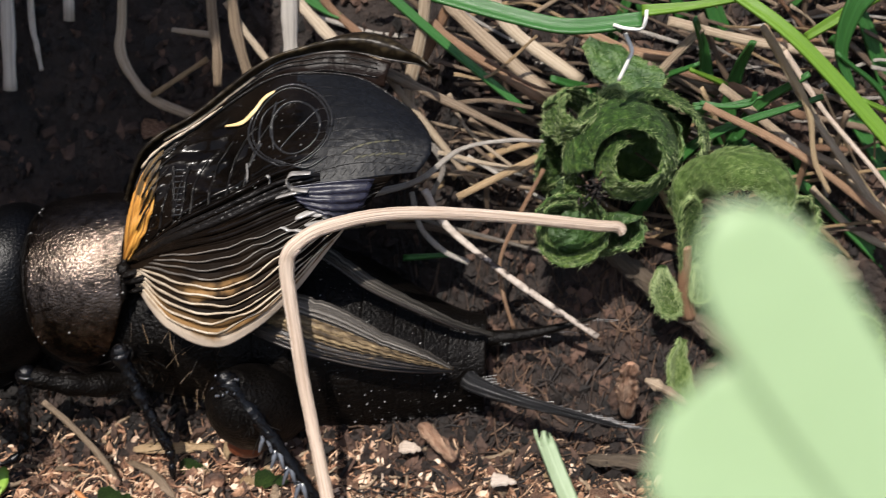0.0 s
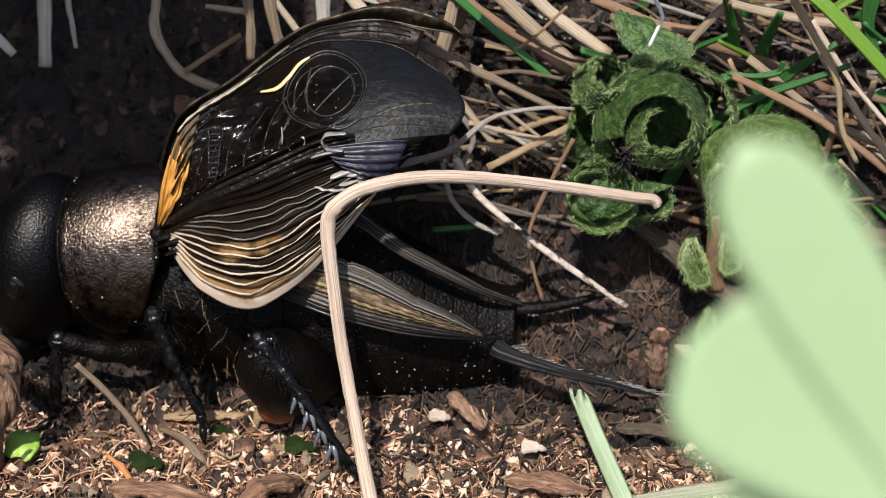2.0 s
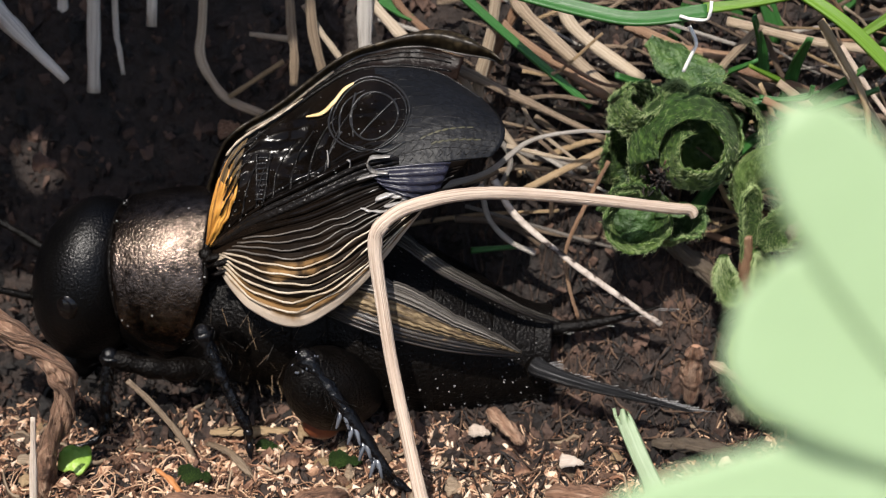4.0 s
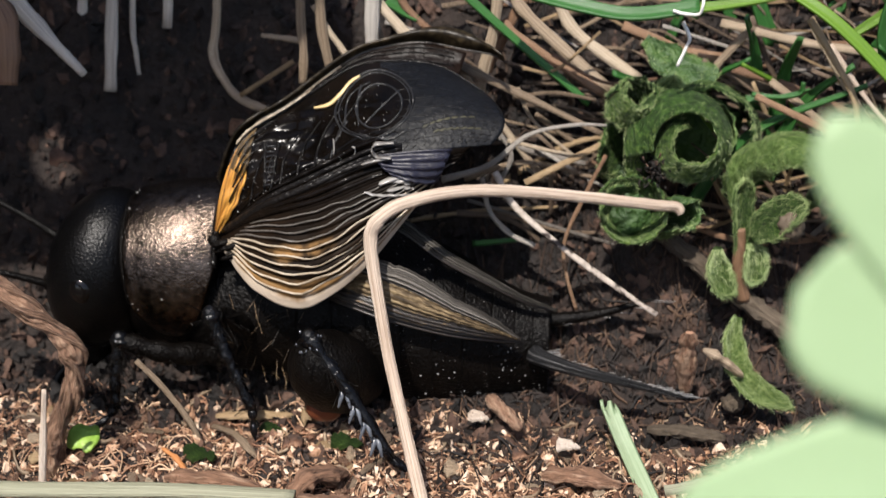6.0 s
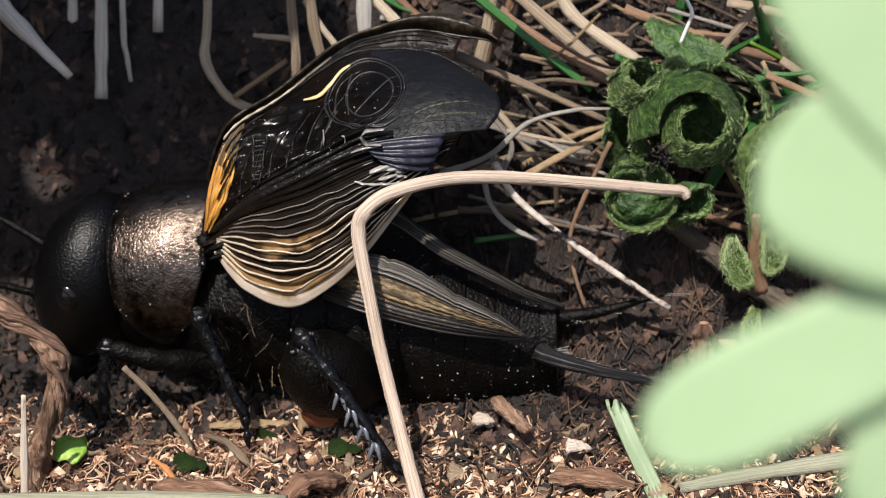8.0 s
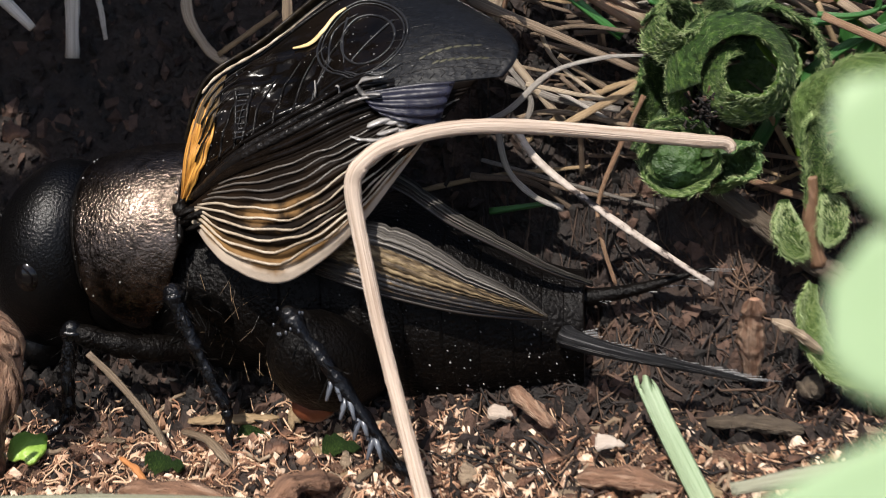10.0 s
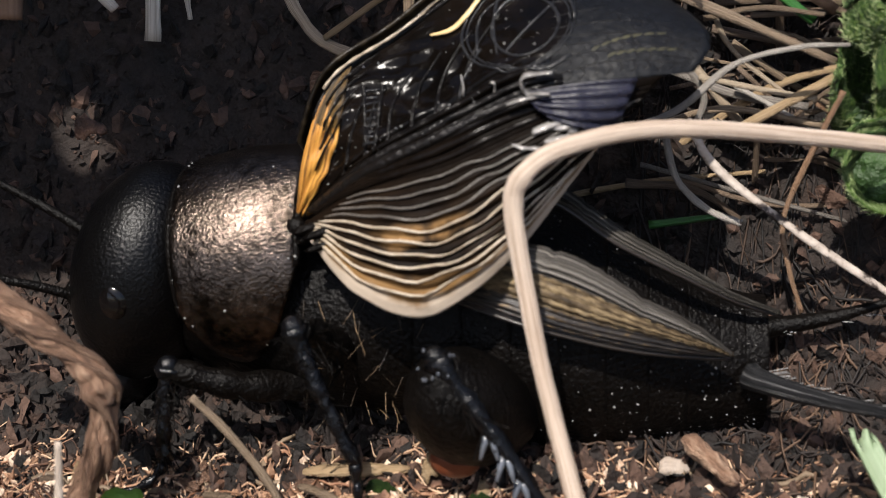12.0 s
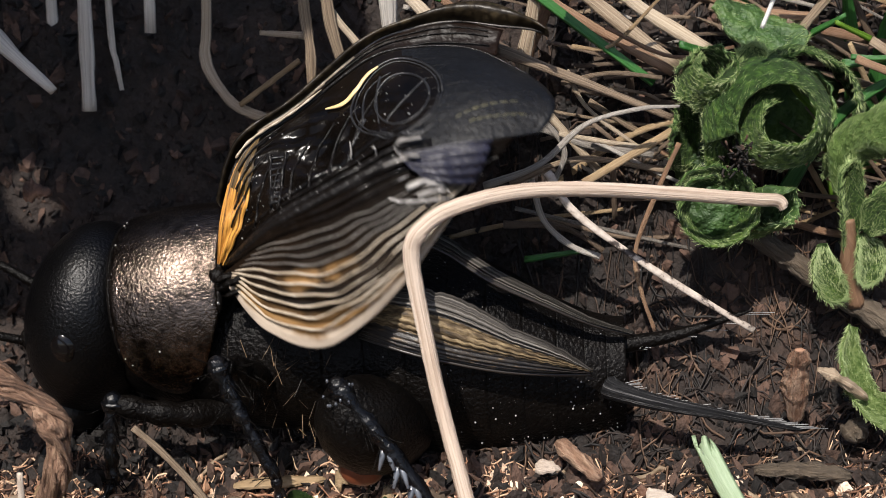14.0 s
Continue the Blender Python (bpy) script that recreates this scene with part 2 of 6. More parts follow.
def netted(m, scale, dark):
    """Turns a surface into a net of small cells with dark veins between them."""
    nt = m.node_tree
    vo, co, ramp = nt.nodes.new("ShaderNodeTexVoronoi"), nt.nodes.new("ShaderNodeTexCoord"), nt.nodes.new("ShaderNodeValToRGB")
    vo.feature = "DISTANCE_TO_EDGE"
    vo.inputs["Scale"].default_value = scale
    nt.links.new(co.outputs["Object"], vo.inputs["Vector"])
    nt.links.new(vo.outputs["Distance"], ramp.inputs[0])
    ramp.color_ramp.elements[0].position, ramp.color_ramp.elements[0].color = 0.05, (*dark, 1)
    ramp.color_ramp.elements[1].position, ramp.color_ramp.elements[1].color = 0.25, (1, 1, 1, 1)
    mix = nt.nodes.new("ShaderNodeMix")
    mix.data_type, mix.blend_type = "RGBA", "MULTIPLY"
    mix.inputs[0].default_value = 1.0
    b = nt.nodes["Principled BSDF"]
    nt.links.new(b.inputs["Base Color"].links[0].from_socket, mix.inputs[6])
    nt.links.new(ramp.outputs[0], mix.inputs[7])
    nt.links.new(mix.outputs[2], b.inputs["Base Color"])


def side_field_material():
    """Dark brown, tan towards the lower edge and in one patch, with a cream margin; ragged borders."""
    m = material("side_field", [(0.3, (0.002, 0.0015, 0.0012)), (0.6, (0.007, 0.0045, 0.003)), (0.9, (0.03, 0.017, 0.009))], 220, 0.5, 0.6, 1800, spec=0.05, depth=0.0001)
    nt = m.node_tree
    N, L = nt.nodes.new, nt.links.new
    b = nt.nodes["Principled BSDF"]
    co, sep, no = N("ShaderNodeTexCoord"), N("ShaderNodeSeparateXYZ"), N("ShaderNodeTexNoise")
    no.inputs["Scale"].default_value, no.inputs["Detail"].default_value = 900, 5
    L(co.outputs["UV"], sep.inputs[0])
    L(co.outputs["Object"], no.inputs["Vector"])

    def math_node(op, a, c):
        n = N("ShaderNodeMath")
        n.operation = op
        for k, q in enumerate((a, c)):
            if isinstance(q, (int, float)):
                n.inputs[k].default_value = q
            else:
                L(q, n.inputs[k])
        return n.outputs[0]

    def fade(value, lo, hi):
        n = N("ShaderNodeMapRange")
        n.interpolation_type = "SMOOTHSTEP"
        L(value, n.inputs[0])
        n.inputs[1].default_value, n.inputs[2].default_value, n.inputs[3].default_value, n.inputs[4].default_value = lo, hi, 1.0, 0.0
        return n.outputs[0]

    wob = math_node("MULTIPLY", math_node("SUBTRACT", no.outputs["Fac"], 0.5), 0.16)
    across = math_node("ADD", sep.outputs[0], wob)
    far = math_node("POWER", math_node("ADD", math_node("POWER", math_node("ABSOLUTE", math_node("SUBTRACT", across, 0.44), 0), 2),
                                       math_node("POWER", math_node("MULTIPLY", math_node("SUBTRACT", sep.outputs[1], 0.42), 0.8), 2)), 0.5)
    tan = math_node("MAXIMUM", math_node("MULTIPLY", fade(math_node("ADD", across, math_node("MULTIPLY", sep.outputs[1], 0.12)), 0.15, 0.32), 0.8), math_node("MULTIPLY", fade(far, 0.05, 0.13), math_node("MULTIPLY", fade(no.outputs["Fac"], 0.62, 0.42), 0.9)))
    last = b.inputs["Base Color"].links[0].from_socket
    for mask, colour in ((tan, (0.25, 0.14, 0.055)), (fade(across, 0.055, 0.13), (0.44, 0.36, 0.28))):
        mix = N("ShaderNodeMix")
        mix.data_type = "RGBA"
        L(mask, mix.inputs[0])
        L(last, mix.inputs[6])
        mix.inputs[7].default_value = (*colour, 1)
        last = mix.outputs[2]
    L(last, b.inputs["Base Color"])
    return m


M["side_field"] = side_field_material()
netted(M["wing_apex"], 3600, (0.7, 0.7, 0.7))
netted(M["wing_brown"], 2200, (0.35, 0.33, 0.3))
netted(M["leaf_curl"], 1300, (0.62, 0.66, 0.6))
netted(M["leaf_pale"], 1300, (0.65, 0.7, 0.6))

# ---- mesh helpers ----
BASE = {}


def spline(points, steps):
    """Catmull-Rom through the points, steps to a span."""
    p = [Vector(q) for q in points]
    if len(p) == 2:
        return [p[0].lerp(p[1], k / steps) for k in range(steps + 1)]
    p = [p[0] * 2 - p[1], *p, p[-1] * 2 - p[-2]]
    out = []
    for a, b, c, d in zip(p, p[1:], p[2:], p[3:]):
        for k in range(steps):
            t = k / steps
            out.append(0.5 * (2 * b + (c - a) * t + (2 * a - 5 * b + 4 * c - d) * t * t + (3 * b - a - 3 * c + d) * t ** 3))
    return out + [p[-2].copy()]


def tube(bm, line, radius, seg=8, flat=1.0, up=(0, 0, 1), rough=0.0, uvl=True, cap=True):
    """A tube round a line; radius is a number or a function of 0..1; flat squeezes it across 'up'."""
    lay = bm.loops.layers.uv.verify() if uvl else None
    n = len(line)
    rings, run = [], 0.0
    for i, c in enumerate(line):
        if i:
            run += (c - line[i - 1]).length
        ahead = (line[min(i + 1, n - 1)] - line[max(i - 1, 0)]).normalized()
        side = ahead.cross(Vector(up))
        side = side.normalized() if side.length > 1e-4 else ahead.orthogonal().normalized()
        over = side.cross(ahead)
        r = radius(i / (n - 1)) if callable(radius) else radius
        ring = []
        for k in range(seg):
            a = math.tau * k / seg
            j = 1 + rough * noise.noise(c * 31 + Vector((k * 1.7, 0, 0))) if rough else 1
            ring.append(bm.verts.new(c + (side * math.cos(a) + over * math.sin(a) * flat) * r * j))
        rings.append((ring, run))
    for (a, ra), (b, rb) in zip(rings, rings[1:]):
        for k in range(seg):
            f = bm.faces.new((a[k], a[(k + 1) % seg], b[(k + 1) % seg], b[k]))
            if lay:
                for loop, (u, v) in zip(f.loops, ((k, ra), (k + 1, ra), (k + 1, rb), (k, rb))):
                    loop[lay].uv = (u / seg, v)
    if cap:
        bm.faces.new(rings[0][0][::-1])
        bm.faces.new(rings[-1][0])
    return bm


def sheet(bm, grid, mat_of=None):
    """A surface from rows of points."""
    lay = bm.loops.layers.uv.verify()
    vs = [[bm.verts.new(p) for p in row] for row in grid]
    for i in range(len(vs) - 1):
        for j in range(len(vs[0]) - 1):
            f = bm.faces.new((vs[i][j], vs[i + 1][j], vs[i + 1][j + 1], vs[i][j + 1]))
            for loop, (a, b) in zip(f.loops, ((i, j), (i + 1, j), (i + 1, j + 1), (i, j + 1))):
                loop[lay].uv = (b / (len(vs[0]) - 1), a / (len(vs) - 1))
            if mat_of:
                f.material_index = mat_of((i + 0.5) / (len(vs) - 1), (j + 0.5) / (len(vs[0]) - 1))
    return bm


def blob(bm, centre, radii, turn=None, seg=24, rings=16, rough=0.0, freq=6):
    made = bmesh.ops.create_uvsphere(bm, u_segments=seg, v_segments=rings, radius=1)["verts"]
    for v in made:
        k = 1 + rough * noise.noise(v.co * freq) if rough else 1
        p = Vector((v.co.x * radii[0], v.co.y * radii[1], v.co.z * radii[2])) * k
        v.co = (turn @ p if turn else p) + Vector(centre)
    return bm


def link(name, bm, mats, base, parent=None, smooth=True, solid=0.0):
    me = bpy.data.meshes.new(name)
    bmesh.ops.recalc_face_normals(bm, faces=bm.faces) if solid == 0.0 else None
    for v in bm.verts:
        v.co = (v.co - Vector(base)) * U
    bm.to_mesh(me)
    bm.free()
    for p in me.polygons:
        p.use_smooth = smooth
    for m in mats if isinstance(mats, (list, tuple)) else [mats]:
        me.materials.append(M[m])
    ob = new(name, me)
    BASE[ob] = Vector(base)
    if parent:
        ob.parent = parent
    ob.location = (Vector(base) - (BASE[parent] if parent else Vector())) * U
    if solid:
        s = ob.modifiers.new("thickness", "SOLIDIFY")
        s.thickness, s.offset = solid * U, 0
    return ob


def part(name, bm, mat, parent, label="", base=None, smooth=True, solid=0.0):
    ob = link(name, bm, mat, base if base is not None else BASE[parent], parent, smooth, solid)
    return tagged(ob, label) if label else ob


def solo(name, bm, mat, base, label, category, group="", kind="", smooth=True, solid=0.0):
    return tagged(link(name, bm, mat, base, None, smooth, solid), label, category, group, kind)


def thing(name, base, label, category, group=""):
    ob = new(name)
    ob.empty_display_size = 0.002
    BASE[ob] = Vector(base)
    ob.location = Vector(base) * U
    return tagged(ob, label, category, group)


def smooth01(a, b, x):
    t = min(1, max(0, (x - a) / (b - a)))
    return t * t * (3 - 2 * t)


# ---- ground ----
LEFT = [(-200, -6), (-6, -1.2), (-3, -0.6), (-1.2, -0.13), (-0.4, 0.02), (0.1, 0.14), (0.35, 0.36), (0.5, 0.66), (0.65, 1.05), (0.85, 1.6), (1.1, 2.2), (1.8, 3.3), (8, 4.5), (300, 5)]
RIGHT = [(-200, -6), (-6, -1.2), (-3, -0.6), (-1.2, -0.13), (-0.4, -0.02), (-0.15, 0.03), (0.06, 0.16), (0.3, 0.5), (0.5, 1.0), (0.7, 1.45), (0.9, 1.95), (1.2, 2.42), (1.8, 3.2), (8, 4.5), (300, 5)]


def profile(rows, y):
    for (a, za), (b, zb) in zip(rows, rows[1:]):
        if y <= b:
            return za + (zb - za) * smooth01(0, 1, (y - a) / (b - a)) * 0.4 + (zb - za) * 0.6 * (y - a) / (b - a)
    return rows[-1][1]


def height(x, y, fine=True):
    k = smooth01(-0.2, 1.4, x)
    z = profile(LEFT, y) * (1 - k) + profile(RIGHT, y) * k
    # unseen rise on the left, added to carry the shading slab
    z += 6.5 * (1 - smooth01(-5.2, -3.6, x)) * smooth01(-6, -3, y) * (1 - smooth01(1, 6, y))
    if fine and abs(x) < 8 and abs(y) < 8:
        p = Vector((x, y, 0))
        z += 0.07 * noise.noise(p * 1.7) + 0.05 * noise.noise(p * 4.3) + 0.045 * noise.noise(p * 9) + 0.03 * noise.noise(p * 19)
    return z


def stretch(lo, hi, step, far):
    n = int(round((hi - lo) / step))
    mid = [lo + step * k for k in range(n + 1)]
    out, d = [], step
    while sum(out) < far:
        d *= 1.35
        out.append(d)
    left, right, a, b = [], [], lo, hi
    for d in out:
        a, b = a - d, b + d
        left.append(a)
        right.append(b)
    return left[::-1] + mid + right


bm = bmesh.new()
xs, ys = stretch(-2.6, 3.4, 0.03, 250), stretch(-1.6, 2.7, 0.03, 250)
rows = [[bm.verts.new((x, y, height(x, y))) for y in ys] for x in xs]
for a, b in zip(rows, rows[1:]):
    for j in range(len(ys) - 1):
        bm.faces.new((a[j], b[j], b[j + 1], a[j + 1]))
tagged(link("ground", bm, "soil", (0, 0, 0)), "dark brown crumbly soil bank at a burrow mouth", "soil", kind="structure")


# unseen slab of soil, added above the view to shade the burrow's back wall
bm = bmesh.new()
blob(bm, (-3.5, -1.4, 5.0), (2.95, 1.5, 0.3), None, 240, 110, 0.12, 3)
# hole along the sun line lets one fleck of light reach the wall
GAP = Vector((-1.417, 0.6, 0.923))
bmesh.ops.delete(bm, geom=[v for v in bm.verts if ((v.co - GAP) - SUN * (v.co - GAP).dot(SUN)).length < 0.085], context="VERTS")
solo("turf_overhang", bm, "soil", (-4.6, -1.3, 5.0), "unseen soil slab added to shade the burrow wall", "soil", kind="structure")

RNG = random.Random(5)


def crumbs(name, count, box, sizes, mat, label, squash=0.6):
    verts, faces = [], []
    for _ in range(count):
        x, y = RNG.uniform(box[0], box[1]), RNG.uniform(box[2], box[3])
        r = sizes[0] + (sizes[1] - sizes[0]) * RNG.random() ** 3
        c = Vector((x, y, height(x, y) + r * 0.25))
        turn = Euler((RNG.uniform(0, 6), RNG.uniform(0, 6), RNG.uniform(0, 6))).to_matrix()
        sx, sy, sz = RNG.uniform(0.6, 1.5), RNG.uniform(0.5, 1.0), RNG.uniform(0.25, 1) * squash
        at = len(verts)
        for q in ((1, 0, 0), (-1, 0, 0), (0, 1, 0), (0, -1, 0), (0, 0, 1), (0, 0, -1), (0.6, 0.6, 0.5), (-0.6, -0.6, 0.5)):
            j = RNG.uniform(0.75, 1.2)
            verts.append((c + turn @ Vector((q[0] * sx * r * j, q[1] * sy * r * j, q[2] * sz * r * j))) * U)
        faces += [tuple(at + k for k in f) for f in ((0, 6, 4), (0, 2, 6), (2, 4, 6), (2, 1, 4), (1, 7, 4), (1, 3, 7), (3, 4, 7), (3, 0, 4), (2, 0, 5), (1, 2, 5), (3, 1, 5), (0, 3, 5))]
    me = bpy.data.meshes.new(name)
    me.from_pydata(verts, [], faces)
    me.materials.append(M[mat])
    return tagged(new(name, me), label, "soil crumbs", kind="stuff")


# tan tone holds the front's sunlight, dark tone the shade at the back
crumbs("soil_crumbs", 32000, (-2.0, 3.0, -1.5, -0.22), (0.004, 0.034), "crumb_light", "tan and brown crumbs of dry soil and plant bits, toned as sunlit")
crumbs("soil_crumbs", 20000, (-2.6, 3.2, -0.36, 1.3), (0.008, 0.058), "crumb_dark", "dark brown soil crumbs, shade behind the cricket in their tone")


def fibres(name, count, box, length, radius, mat, label):
    verts, faces = [], []
    for _ in range(count):
        x, y = RNG.uniform(box[0], box[1]), RNG.uniform(box[2], box[3])
        L, a, bend = RNG.uniform(*length), RNG.uniform(0, 6.28), RNG.uniform(-2.5, 2.5)
        lift = RNG.uniform(0.0, 0.5)
        r = radius * RNG.uniform(0.5, 1.4)
        prev = None
        for k in range(7):
            t = k / 6
            d = Vector((math.cos(a + bend * t), math.sin(a + bend * t), 0))
            if k:
                x, y = x + d.x * L / 6, y + d.y * L / 6
            c = Vector((x, y, height(x, y) + 0.012 + lift * L * t * (1 - t)))
            s = Vector((-d.y, d.x, 0)) * r * (1 - 0.6 * t)
            at = len(verts)
            verts += [(c + s) * U, (c - s) * U, (c + Vector((0, 0, r * 1.4))) * U]
            if prev is not None:
                faces += [(prev, prev + 2, at + 2, at), (prev + 2, prev + 1, at + 1, at + 2), (prev + 1, prev, at, at + 1)]
            prev = at
    me = bpy.data.meshes.new(name)
    me.from_pydata(verts, [], faces)
    me.materials.append(M[mat])
    for p in me.polygons:
        p.use_smooth = True
    return tagged(new(name, me), label, "root fibres", kind="stuff")


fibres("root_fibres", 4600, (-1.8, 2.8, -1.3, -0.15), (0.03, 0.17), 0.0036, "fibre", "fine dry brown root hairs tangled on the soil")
fibres("root_fibres", 1500, (0.6, 2.6, -0.5, 0.9), (0.06, 0.3), 0.005, "fibre_dark", "dark brown root hairs tangled on soil, toned as shaded")
fibres("straw_bits", 110, (-1.6, 2.6, -1.2, -0.1), (0.05, 0.2), 0.011, "straw_tan", "short broken bits of tan straw on the soil")


# ---- stalks and blades ----
def stalk(name, mat, r, a, b, points, label, category="dry stalk", flat=0.55, group=""):
    bm = bmesh.new()
    line = spline(points, 8)
    tube(bm, line, lambda t: r * (a + (b - a) * t) * (1 + 0.08 * math.sin(t * 17 + r * 900)), 10, flat, up=(0.2, -0.8, 0.5), rough=0.12)
    return solo(name, bm, mat, points[0], label, category, group)


def blade(name, mat, r, a, b, points, label, group=""):
    """A grass blade: a shallow V, ribbed along its length."""
    bm = bmesh.new()
    line = spline(points, 10)
    n, grid = len(line), []
    for i, c in enumerate(line):
        ahead = (line[min(i + 1, n - 1)] - line[max(i - 1, 0)]).normalized()
        side = ahead.cross(Vector((0.1, -0.75, 0.6))).normalized()
        over = side.cross(ahead)
        w = r * (a + (b - a) * i / (n - 1))
        grid.append([c + side * w * s + over * w * (0.35 * abs(s) + 0.05 * math.cos(s * 14)) for s in (-1, -0.75, -0.5, -0.25, 0, 0.25, 0.5, 0.75, 1)])
    sheet(bm, grid)
    return solo(name, bm, mat, points[0], label, "grass blade", group, solid=0.012)


